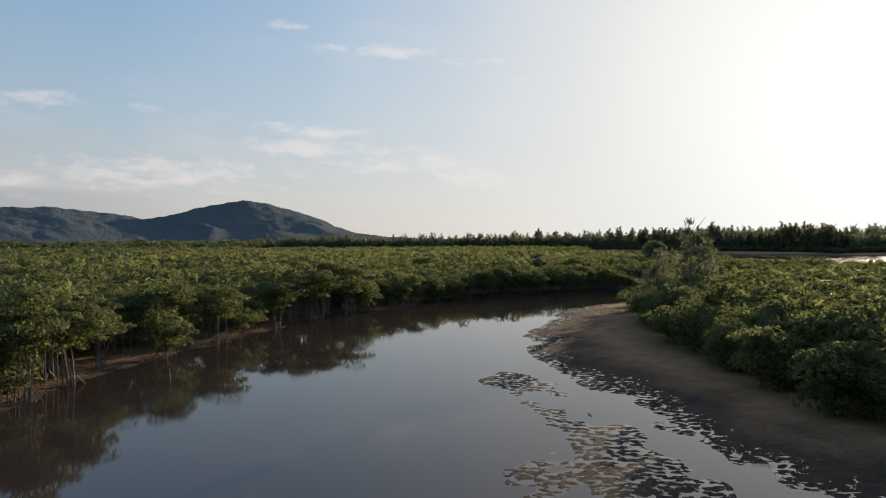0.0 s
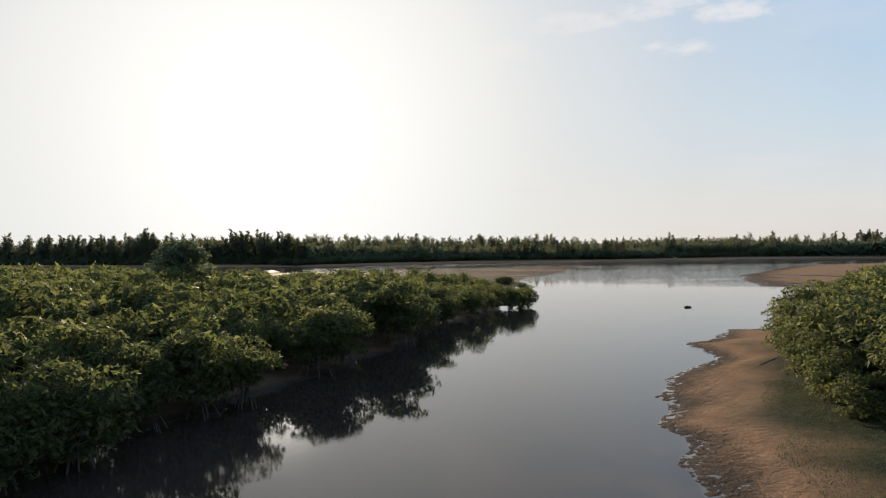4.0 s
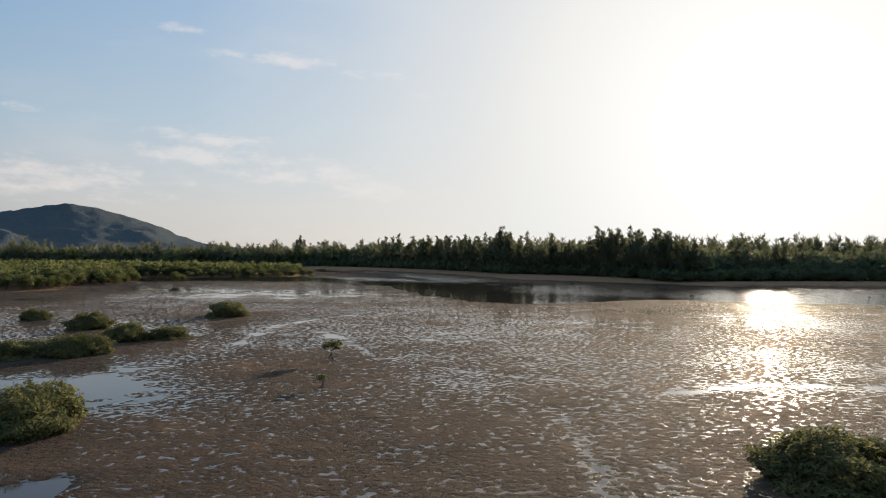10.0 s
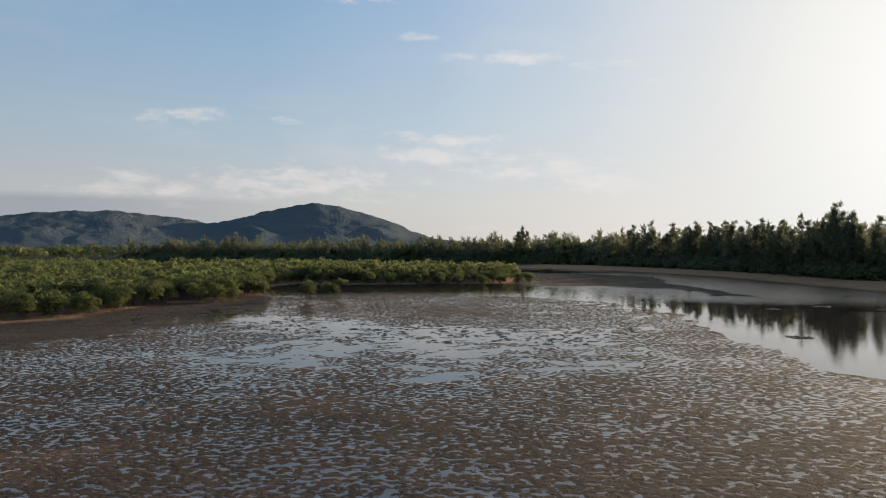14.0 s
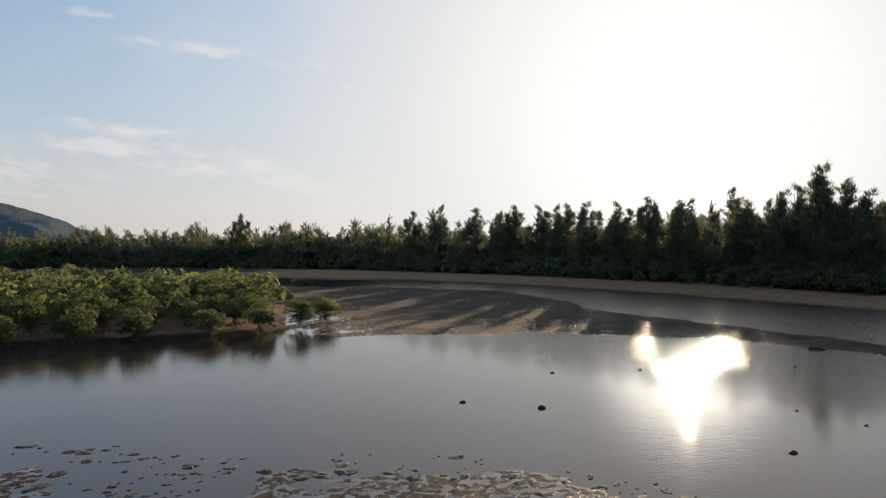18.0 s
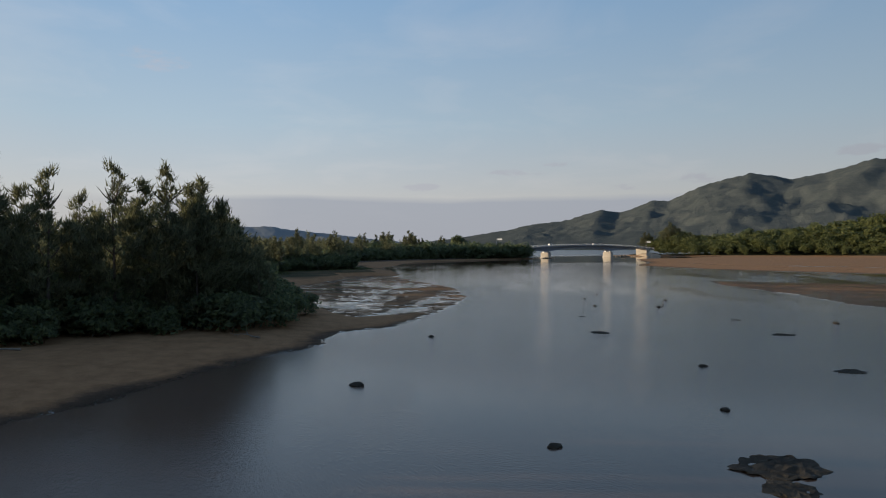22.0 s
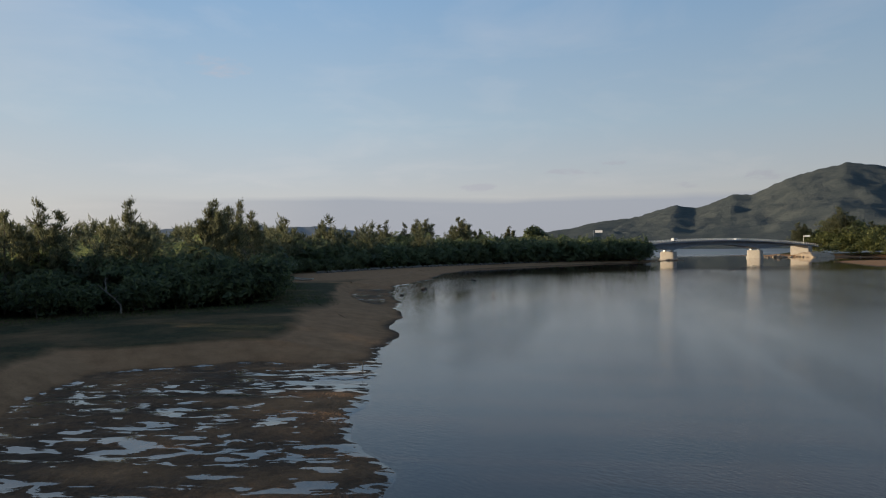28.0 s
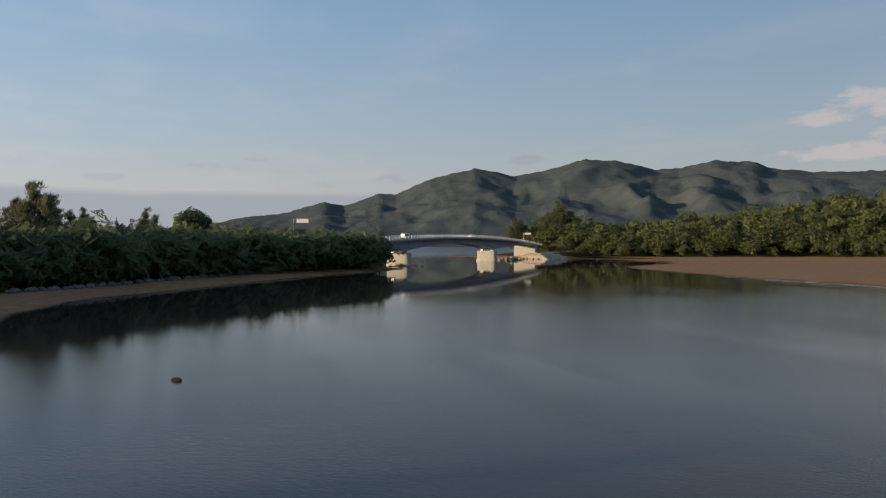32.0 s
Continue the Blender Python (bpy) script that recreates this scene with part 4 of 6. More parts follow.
    for cx, cy, rx, ry, silt in ((172, 446, 46, 34, 2.1), (205, 396, 34, 30, 1.1), (186, 421, 32, 24, 1.9), (262, 290, 70, 26, 1.0), (395, 292, 40, 18, 1.0)):
        spot = add("ShaderNodeVectorMath")
        spot.operation = "MULTIPLY_ADD"
        spot.inputs[1].default_value = (1 / rx, 1 / ry, 0)
        spot.inputs[2].default_value = (-cx / rx, -cy / ry, 0)
        join(geo.outputs["Position"], spot.inputs[0])
        far = add("ShaderNodeVectorMath")
        far.operation = "LENGTH"
        join(spot.outputs[0], far.inputs[0])
        near = add("ShaderNodeMapRange")
        near.interpolation_type = "SMOOTHSTEP"
        near.inputs[1].default_value, near.inputs[2].default_value = 1.25, 0.35
        near.inputs[3].default_value, near.inputs[4].default_value = 0.0, 0.9
        join(far.outputs["Value"], near.inputs[0])
        shoal = add("ShaderNodeMix")
        shoal.data_type = "RGBA"
        join(near.outputs[0], shoal.inputs[0])
        join(last, shoal.inputs[6])
        shoal.inputs[7].default_value = (0.066 * silt, 0.045 * silt, 0.034 * silt, 1)
        last = shoal.outputs[2]
    join(last, bsdf.inputs["Base Color"])
    sea = add("ShaderNodeMapRange")
    sea.inputs[1].default_value, sea.inputs[2].default_value = 620.0, 760.0
    sea.inputs[3].default_value, sea.inputs[4].default_value = 0.03, 0.28
    join(sep.outputs["X"], sea.inputs[0])
    chop = add("ShaderNodeMath")
    chop.operation = "MULTIPLY_ADD"
    chop.inputs[1].default_value = 0.03
    join(amount.outputs[0], chop.inputs[0])
    join(sea.outputs[0], chop.inputs[2])
    join(chop.outputs[0], bsdf.inputs["Roughness"])
    bsdf.inputs["IOR"].default_value = 1.333
    return m


MUD, WATER = mud_material(), water_material()
WAY = np.array([r[1:3] for r in PATH])


def path_distance(x, y):
    best = np.full(np.shape(x), 1e9)
    for (ax, ay), (bx, by) in zip(WAY, WAY[1:]):
        dx, dy = bx - ax, by - ay
        t = np.clip(((x - ax) * dx + (y - ay) * dy) / (dx * dx + dy * dy + 1e-9), 0, 1)
        best = np.minimum(best, (x - ax - t * dx) ** 2 + (y - ay - t * dy) ** 2)
    return np.sqrt(best)


def build_ground():
    verts, faces, total = [], [], 0

    def sheet(x0, x1, y0, y1, step):
        nonlocal total
        nx, ny = max(int(round((x1 - x0) / step)), 1), max(int(round((y1 - y0) / step)), 1)
        gx, gy = np.meshgrid(np.linspace(x0, x1, nx + 1), np.linspace(y0, y1, ny + 1))
        gz = ground_height(gx, gy)
        i = np.arange((nx + 1) * (ny + 1)).reshape(ny + 1, nx + 1)
        q = np.stack([i[:-1, :-1], i[:-1, 1:], i[1:, 1:], i[1:, :-1]], -1).reshape(-1, 4)
        verts.append(np.stack([gx, gy, gz], -1).reshape(-1, 3))
        faces.append(q + total)
        total += i.size
    X0, X1, Y0, Y1, S = -60, 660, -60, 680, 20
    for x in range(X0, X1, S):
        for y in range(Y0, Y1, S):
            d = float(path_distance(np.array(x + S / 2), np.array(y + S / 2)))
            gx, gy = np.meshgrid(np.linspace(x, x + S, 6), np.linspace(y, y + S, 6))
            h = ground_height(gx, gy)
            level = (h > -0.25).any() and (h < 0.3).any()
            step = 0.5 if level and d < 29 else 1.0 if level and d < 75 else 2.0 if level and d < 160 else 5.0
            if (h < -0.6).all():
                step = 20.0
            sheet(x, x + S, y, y + S, step)
    B = 4400
    sheet(-B, X0, -B, B, 70)
    sheet(X1, B, -B, B, 70)
    sheet(X0, X1, -B, Y0, 60)
    sheet(X0, X1, Y1, B, 60)
    me = mesh_np("ground", np.concatenate(verts), np.concatenate(faces), MUD, smooth=True)
    whole("ground", me, MUD, "brown tidal mud and sand with mounds and wet hollows", "ground", kind="structure")
    n = 44
    gx, gy = np.meshgrid(np.linspace(-B, B, n + 1), np.linspace(-B, B, n + 1))
    i = np.arange(gx.size).reshape(n + 1, n + 1)
    q = np.stack([i[:-1, :-1], i[:-1, 1:], i[1:, 1:], i[1:, :-1]], -1).reshape(-1, 4)
    me = mesh_np("water", np.stack([gx, gy, 0 * gx], -1).reshape(-1, 3), q, WATER)
    whole("water", me, WATER, "calm brownish estuary water mirroring the sky", "water", kind="structure")


build_ground()

# ---- hills ----


def hill_range(name, label, eye, profile, near, crest, far, mat, seed, spur=0.25, rows_n=40, cols=220):
    """A range of hills seen from eye: its skyline goes through profile (heading in degrees, height in metres at the crest)."""
    heads = np.array([p[0] for p in profile])
    tall = np.array([p[1] for p in profile])
    order = np.argsort(heads)
    h = np.linspace(heads.min(), heads.max(), cols)
    top = np.interp(h, heads[order], tall[order])
    u = np.linspace(0, 1, rows_n)
    hh, uu = np.meshgrid(h, u)
    r = np.where(uu < 0.6, near + (crest - near) * uu / 0.6, crest + (far - crest) * (uu - 0.6) / 0.4)
    x = eye[0] - np.sin(np.radians(hh)) * r
    y = eye[1] + np.cos(np.radians(hh)) * r
    bell = np.where(uu < 0.6, (uu / 0.6) ** 1.15, 1 - 0.5 * ((uu - 0.6) / 0.4))
    cross = crest * np.radians(hh - h[0])
    ridge = 1 - np.abs(2 * vnoise(cross + (vnoise(x, y, 160, seed) - 0.5) * 160, r * 0.35, 230, seed + 1) - 1)
    ridge = 0.82 * ridge + 0.18 * (1 - np.abs(2 * vnoise(cross + (vnoise(x, y, 90, seed + 6) - 0.5) * 110, r * 0.4, 95, seed + 5) - 1))
    detail = (vnoise(x, y, 70, seed + 2) - 0.5) * 0.10 + (vnoise(x, y, 28, seed + 3) - 0.5) * 0.035
    mid = np.sin(np.pi * np.clip(uu / 0.6, 0, 1))
    z = top[None, :] * (bell + mid * (ridge - 0.5) * spur + mid * detail) + (vnoise(x, y, 16, seed + 4) - 0.4) * 7 * np.clip(uu * 4, 0, 1)
    z = np.where(uu == 0, -2, z)
    i = np.arange(x.size).reshape(rows_n, cols)
    q = np.stack([i[:-1, :-1], i[1:, :-1], i[1:, 1:], i[:-1, 1:]], -1).reshape(-1, 4)
    whole(name, mesh_np(name, np.stack([x, y, z], -1).reshape(-1, 3), q, mat, smooth=True), mat, label, "hills", kind="structure")


# woods greyed towards blue, so the colour itself carries the mountain haze
HILL = noise_mat("haze_tinted_wooded_hill", [(0.25, (0.056, 0.068, 0.068)), (0.5, (0.084, 0.096, 0.093)), (0.75, (0.125, 0.130, 0.118))], 0.022, 0.95, 0.8, fine=7.0, dist=6.0, spec=0.0)
# west ridge: its blue-grey haze is mixed into the base colour
WEST_HILL = noise_mat("haze_tinted_west_hill", [(0.25, (0.078, 0.094, 0.100)), (0.5, (0.098, 0.114, 0.118)), (0.75, (0.12, 0.132, 0.130))], 0.02, 0.95, 0.8, fine=5.0, dist=10.0, spec=0.0)
# pale blue-grey base colour: distance haze is painted in over the woods' green
FAR_HILL = noise_mat("haze_tinted_far_hill", [(0.3, (0.18, 0.20, 0.215)), (0.7, (0.21, 0.23, 0.24))], 0.004, 1.0, 0.3, dist=10.0, spec=0.0)
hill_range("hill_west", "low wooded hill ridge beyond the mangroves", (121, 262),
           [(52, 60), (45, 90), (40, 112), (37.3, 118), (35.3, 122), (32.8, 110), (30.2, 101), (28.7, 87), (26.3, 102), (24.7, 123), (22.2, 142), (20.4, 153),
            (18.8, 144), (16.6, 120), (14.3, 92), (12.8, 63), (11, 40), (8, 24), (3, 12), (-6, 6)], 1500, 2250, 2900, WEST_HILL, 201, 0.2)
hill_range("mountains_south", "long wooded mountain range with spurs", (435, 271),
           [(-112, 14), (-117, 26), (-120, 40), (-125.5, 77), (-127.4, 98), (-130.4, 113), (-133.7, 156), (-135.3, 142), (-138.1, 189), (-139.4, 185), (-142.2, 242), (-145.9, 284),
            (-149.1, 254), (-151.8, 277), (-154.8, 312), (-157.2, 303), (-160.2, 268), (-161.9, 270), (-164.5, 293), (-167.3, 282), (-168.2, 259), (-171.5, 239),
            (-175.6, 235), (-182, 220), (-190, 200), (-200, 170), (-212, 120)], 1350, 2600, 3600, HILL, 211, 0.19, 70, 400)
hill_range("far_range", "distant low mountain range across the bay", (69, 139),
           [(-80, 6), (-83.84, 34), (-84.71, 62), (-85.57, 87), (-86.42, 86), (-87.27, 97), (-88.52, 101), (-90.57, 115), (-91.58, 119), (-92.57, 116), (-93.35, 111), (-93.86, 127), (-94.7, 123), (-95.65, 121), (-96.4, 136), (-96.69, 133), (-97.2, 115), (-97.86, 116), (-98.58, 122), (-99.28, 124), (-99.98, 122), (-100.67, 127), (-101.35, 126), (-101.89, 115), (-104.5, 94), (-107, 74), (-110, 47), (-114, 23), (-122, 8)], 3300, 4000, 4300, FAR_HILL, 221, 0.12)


# ---- plants ----


def leaf_quads(centres, normals, size, aspect=1.9, spread=0.8, r=None):
    """One kite-shaped leaf, or spray of leaves, at each centre: corners and faces."""
    r = r or rng
    n = len(centres)
    d = normals + r.normal(0, spread, (n, 3))
    d /= np.linalg.norm(d, axis=1)[:, None]
    t = np.cross(d, r.normal(0, 1, (n, 3)))
    t /= np.linalg.norm(t, axis=1)[:, None]
    b = np.cross(d, t)
    s = (np.asarray(size) * r.uniform(0.65, 1.35, n))[:, None]
    tip, side = t * s * 0.5 * aspect ** 0.5, b * s * 0.5 / aspect ** 0.5
    v = np.stack([centres - tip, centres + side - 0.15 * tip, centres + tip, centres - side - 0.15 * tip], 1).reshape(-1, 3)
    return v, np.arange(4 * n).reshape(n, 4)


def crown_points(n, radius, low, high, lumps, r, floor=None, pad=0.75):
    """Points on the shells of many lumps that together make an uneven crown; normals point out of each lump."""
    lc = r.normal(0, 1, (lumps, 3))
    lc /= np.linalg.norm(lc, axis=1)[:, None]
    lc *= r.uniform(0.25, 0.72, (lumps, 1))
    lc[:, :2] *= radius
    lc[:, 2] = (low + high) / 2 + lc[:, 2] * (high - low) / 2
    lr = r.uniform(0.28, 0.5, lumps) * min(radius, (high - low))
    k = r.randint(0, lumps, n)
    d = r.normal(0, 1, (n, 3))
    d[:, 2] = np.abs(d[:, 2]) * 0.8 + d[:, 2] * 0.35
    d /= np.linalg.norm(d, axis=1)[:, None]
    p = lc[k] + d * (1, 1, pad) * lr[k][:, None] * r.uniform(0.75, 1.05, (n, 1))
    if floor is not None:
        p[:, 2] = np.maximum(p[:, 2], floor + r.uniform(0, 0.3, n))
    return p, d


def broadleaf_crown(n, radius, low, high, lumps, size, seed, floor=None, pad=0.75):
    r = np.random.RandomState(seed)
    p, d = crown_points(n, radius, low, high, lumps, r, floor, pad)
    return leaf_quads(p, d * 0.9 + (0, 0, 0.5), size, 1.8, 0.6, r)


def dome_crown(n, radius, high, size, seed, rough=0.3):
    """Leaves over an uneven mound that reaches down to the ground."""
    r = np.random.RandomState(seed)
    d = r.normal(0, 1, (n, 3))
    d[:, 2] = np.abs(d[:, 2])
    d /= np.linalg.norm(d, axis=1)[:, None]
    a = np.arctan2(d[:, 1], d[:, 0])
    k = 1 + rough * (vnoise(a * 1.3 + 20, d[:, 2] * 3, 1.0, seed) - 0.5) * 2 + rough * 0.6 * (vnoise(a * 3.1 + 40, d[:, 2] * 7, 1.0, seed + 1) - 0.5) * 2
    k = k * r.uniform(0.82, 1.03, n)
    p = d * np.array([radius, radius * 0.85, high]) * k[:, None]
    return leaf_quads(p, d * 0.8 + (0, 0, 0.5), size, 1.8, 0.6, r)


def casuarina_crown(leaders, limbs, puffs, blades_n, height, radius, size, seed, wide=0.16):
    """Tufts of needles along the rising limbs of several leaders, which end in loose points at uneven heights."""
    r = np.random.RandomState(seed)
    pts, dirs = [], []
    for j in range(leaders):
        a = 2 * math.pi * (j + r.uniform(-0.3, 0.3)) / leaders
        out = radius * r.uniform(0.25, 0.55) if j else 0.0
        tall = height * (r.uniform(0.66, 0.93) if j else 1.0)
        foot, tip = np.array([0, 0, height * 0.05]), np.array([math.cos(a) * out, math.sin(a) * out, tall])
        bow = r.normal(0, 0.35, 3) * (1, 1, 0)
        for i in range(limbs):
            u = ((i + r.uniform(0, 1)) / limbs) ** 0.85
            base = foot + (tip - foot) * np.array([min(u * 1.6, 1), min(u * 1.6, 1), u]) + bow * math.sin(3.1 * u)
            girth = (0.35 + 0.65 * math.sin(math.pi * min(u + 0.18, 1)) ** 0.8) * (1.02 - u) ** 0.55
            length = radius * (0.95 if j else 0.8) * girth * r.choice([0.4, 0.75, 1.0, 1.25]) + 0.12
            az = r.uniform(0, 2 * math.pi) if r.uniform() < 0.5 else a + r.normal(0, 0.8)
            way = np.array([math.cos(az), math.sin(az), r.uniform(0.25, 0.9) + u * 0.9])
            for k in np.linspace(0.35, 1.0, puffs) * r.uniform(0.85, 1.1, puffs):
                c = base + way * length * k - (0, 0, 0.18 * length * k * k) + r.normal(0, 0.10 * radius ** 0.5, 3)
                pts.append(c + r.normal(0, 0.24 * size ** 0.5, (blades_n, 3)) * (1, 1, 0.7))
                dirs.append(way / np.linalg.norm(way) * 0.7 + r.normal(0, 0.5, (blades_n, 3)) + (0, 0, 0.45))
    p, g = np.concatenate(pts), np.concatenate(dirs)
    g /= np.linalg.norm(g, axis=1)[:, None]
    n = len(p)
    side = np.cross(g, r.normal(0, 1, (n, 3)))
    side /= np.linalg.norm(side, axis=1)[:, None]
    s = (size * r.uniform(0.6, 1.4, n))[:, None]
    v = np.stack([p - side * s * wide / 2, p + side * s * wide / 2, p + g * s], 1)
    return v.reshape(-1, 3), np.arange(3 * n).reshape(n, 3)


def trunk_mesh(name, height, radius, seed, limbs=5, lean=0.3, mat=None, from_h=0.35, reach=1.6):
    r = np.random.RandomState(seed)
    bm = bmesh.new()
    k = 6
    sway = np.cumsum(r.normal(0, lean / k, (k, 2)), 0)
    pts = [(0, 0, -0.4)] + [(sway[i, 0], sway[i, 1], height * (i + 1) / k) for i in range(k)]
    tube(bm, pts, [radius * (1 - 0.9 * i / k) for i in range(k + 1)], 6)
    for i in range(limbs):
        j = r.randint(max(1, int(from_h * k)), k)
        a = r.uniform(0, 2 * math.pi)
        L = reach * r.uniform(0.6, 1.2)
        p = Vector(pts[j])
        q = p + Vector((math.cos(a) * L * 0.5, math.sin(a) * L * 0.5, L * 0.4))
        e = q + Vector((math.cos(a) * L * 0.5, math.sin(a) * L * 0.5, L * 0.6))
        tube(bm, [p, q, e], [radius * 0.4, radius * 0.28, radius * 0.1], 5)
    me = bpy.data.meshes.new(name)
    bm.to_mesh(me)
    bm.free()
    me.materials.append(mat or BARK)
    return me


def stilt_mesh(name, height, seed):
    """A mangrove's stem with arching prop roots."""
    r = np.random.RandomState(seed)
    bm = bmesh.new()
    for k in range(3):
        a = r.uniform(0, 6.28)
        L = height * r.uniform(0.7, 0.95)
        tube(bm, [(0.1 * math.cos(a), 0.1 * math.sin(a), 0.5), (0.35 * math.cos(a), 0.35 * math.sin(a), L * 0.5), (0.9 * math.cos(a), 0.9 * math.sin(a), L)], [0.085, 0.065, 0.03], 5)
    for k in range(9):
        a = r.uniform(0, 6.28)
        R = r.uniform(0.6, 1.5)
        z = r.uniform(0.6, 1.5)
        tube(bm, [(0.1 * math.cos(a), 0.1 * math.sin(a), z), (R * 0.6 * math.cos(a), R * 0.6 * math.sin(a), z * 0.8), (R * math.cos(a), R * math.sin(a), -0.4)], [0.045, 0.035, 0.03], 4)
    me = bpy.data.meshes.new(name)
    bm.to_mesh(me)
    bm.free()
    me.materials.append(BARK)
    return me


def stems_mesh(name, height, seed):
    """Several slim pale stems that fan out from a knot of roots."""
    r = np.random.RandomState(seed)
    bm = bmesh.new()
    for k in range(5):
        a, R = r.uniform(0, 6.28), r.uniform(0.3, 1.3)
        x0, y0 = r.normal(0, 0.35, 2)
        L = height * r.uniform(0.75, 1.0)
        tube(bm, [(x0, y0, -0.3), (x0 + 0.3 * R * math.cos(a), y0 + 0.3 * R * math.sin(a), L * 0.45), (x0 + R * math.cos(a), y0 + R * math.sin(a), L)], [0.055, 0.042, 0.02], 5)
    for k in range(7):
        a, R, z = r.uniform(0, 6.28), r.uniform(0.5, 1.2), r.uniform(0.3, 0.8)
        tube(bm, [(0.1 * math.cos(a), 0.1 * math.sin(a), z), (R * math.cos(a), R * math.sin(a), -0.3)], [0.04, 0.025], 4)
    me = bpy.data.meshes.new(name)
    bm.to_mesh(me)
    bm.free()
    me.materials.append(STEM)
    return me


def scatter(poly, spacing, seed, keep=None):
    """Uneven spots inside a polygon, about that far apart."""
    r = np.random.RandomState(seed)
    x0, y0 = poly.min(0)
    x1, y1 = poly.max(0)
    gx, gy = np.meshgrid(np.arange(x0, x1, spacing), np.arange(y0, y1, spacing))
    gx = gx + r.uniform(-0.42, 0.42, gx.shape) * spacing
    gy = gy + r.uniform(-0.42, 0.42, gy.shape) * spacing
    p = np.stack([gx.ravel(), gy.ravel()], 1)
    if keep is not None:
        p = p[keep(p[:, 0], p[:, 1])]
    d = inside(poly, p[:, 0], p[:, 1])
    return p[d > 0], d[d > 0]


def plant(protos, p, scale, seed, sink=0.05):
    """Copies of ready plants at the spots p."""
    r = np.random.RandomState(seed)
    z = ground_height(p[:, 0], p[:, 1])
    for i, (x, y) in enumerate(p):
        k = r.randint(len(protos))
        s = scale[i] if hasattr(scale, "__len__") else scale * r.uniform(0.85, 1.15)
        m = pose(x, y, max(z[i], -0.35) - sink, 0, 0, r.uniform(0, 360)) @ Matrix.Diagonal((s, s, s * r.uniform(0.93, 1.07), 1))
        ob = copy_thing(protos[k], m)
        ob.matrix_basis = m


def thicket_of(name, templates, p, scale, mat, label, category, seed, sink=0.1):
    """Many plants that nobody could count, as one mesh."""
    r = np.random.RandomState(seed)
    z = np.maximum(ground_height(p[:, 0], p[:, 1]), -0.3)
    vs, fs, total = [], [], 0
    pick = r.randint(0, len(templates), len(p))
    a = r.uniform(0, 2 * math.pi, len(p))
    s = np.asarray(scale) * np.ones(len(p)) * r.uniform(0.8, 1.2, len(p))
    for k, (tv, tf) in enumerate(templates):
        w = np.where(pick == k)[0]
        if not len(w):
            continue
        c, n = np.cos(a[w])[:, None], np.sin(a[w])[:, None]
        X = (tv[None, :, 0] * c - tv[None, :, 1] * n) * s[w][:, None] + p[w, 0][:, None]
        Y = (tv[None, :, 0] * n + tv[None, :, 1] * c) * s[w][:, None] + p[w, 1][:, None]
        Z = tv[None, :, 2] * s[w][:, None] + (z[w] - sink)[:, None]
        vs.append(np.stack([X, Y, Z], -1).reshape(-1, 3))
        fs.append((tf[None] + (np.arange(len(w)) * len(tv))[:, None, None] + total).reshape(-1, tf.shape[1]))
        total += len(w) * len(tv)
    whole(name, mesh_np(name, np.concatenate(vs), np.concatenate(fs), mat), mat, label, category, kind="stuff")


def ready(name, label, category, group, trunk, crowns, crown_mat, seed):
    """A plant with its parts, far below the ground, to copy from; it is taken away at the end."""
    ob = thing(name, label, category, group)
    part("trunk", trunk, BARK, ob)
    part("crown", mesh_np("crown", *crowns, crown_mat), crown_mat, ob)
    READY.append(ob)
    return ob


READY = []



def triangles(leaves):
    """The same leaves as single triangles, for plants further off."""
    v, f = leaves
    v = v.reshape(-1, 4, 3)[:, [0, 1, 2]].copy()
    v[:, 1] += (v[:, 1] - v[:, 0]) * 0.35
    return v.reshape(-1, 3), np.arange(len(v) * 3).reshape(-1, 3)


def seen_from(limit):
    return lambda x, y: path_distance(x, y) < limit


# mangroves
mangroves = [ready("mangrove_tree", "dense bright green mangrove tree on arching prop roots", "mangrove", "mangroves along the creek",
                   stilt_mesh("trunk", 4.2, 20 + i), triangles(broadleaf_crown(3100, 2.5, -0.2, 5.1, 34, 0.232, 30 + i, 0.25, 0.6)), MANGROVE, i) for i in range(4)]
tall_mangroves = [ready("tall_mangrove_tree", "tall mangrove tree with slim pale stems and flat leafy crown", "mangrove", "mangroves along the creek",
                        stems_mesh("trunk", 5.0, 25 + i), triangles(broadleaf_crown(3600, 2.6, 1.6, 6.1, 26, 0.21, 35 + i, 1.4, 0.42)), MANGROVE, i) for i in range(4)]
low_mangroves = [triangles(broadleaf_crown(300, 2.6, 0.2, 5.4, 15, 0.67, 50 + i, None, 0.5)) for i in range(4)]
mid_mangroves = [triangles(broadleaf_crown(52, 2.7, 1.0, 5.3, 10, 1.45, 55 + i, None, 0.5)) for i in range(4)]
far_mangroves = [triangles(broadleaf_crown(34, 3.4, 1.8, 5.2, 8, 2.3, 60 + i, None, 0.5)) for i in range(4)]

p, d = scatter(WOODS_WEST, 3.1, 101, seen_from(330))
far = path_distance(p[:, 0], p[:, 1])
ahead = p[:, 1] > 8
near = (d < 4.5) & ((far < 40) | ((far < 85) & (p[:, 1] > 215) & (p[:, 1] < 480))) & ahead
low_one = np.random.RandomState(51).uniform(0, 1, len(p)) < 0.4


def stand(p):
    """How tall the mangroves grow: uneven, and low towards the western point and the edge of the flat."""
    x, y = p[:, 0], p[:, 1]
    tip = np.clip((x - 55) / 25, 0, 1) * np.clip((225 - y) / 15, 0, 1)
    return (0.82 + 0.36 * vnoise(x, y, 9, 71)) * (1 - 0.30 * tip) * (1 - 0.12 * np.clip((y - 215) / 20, 0, 1))


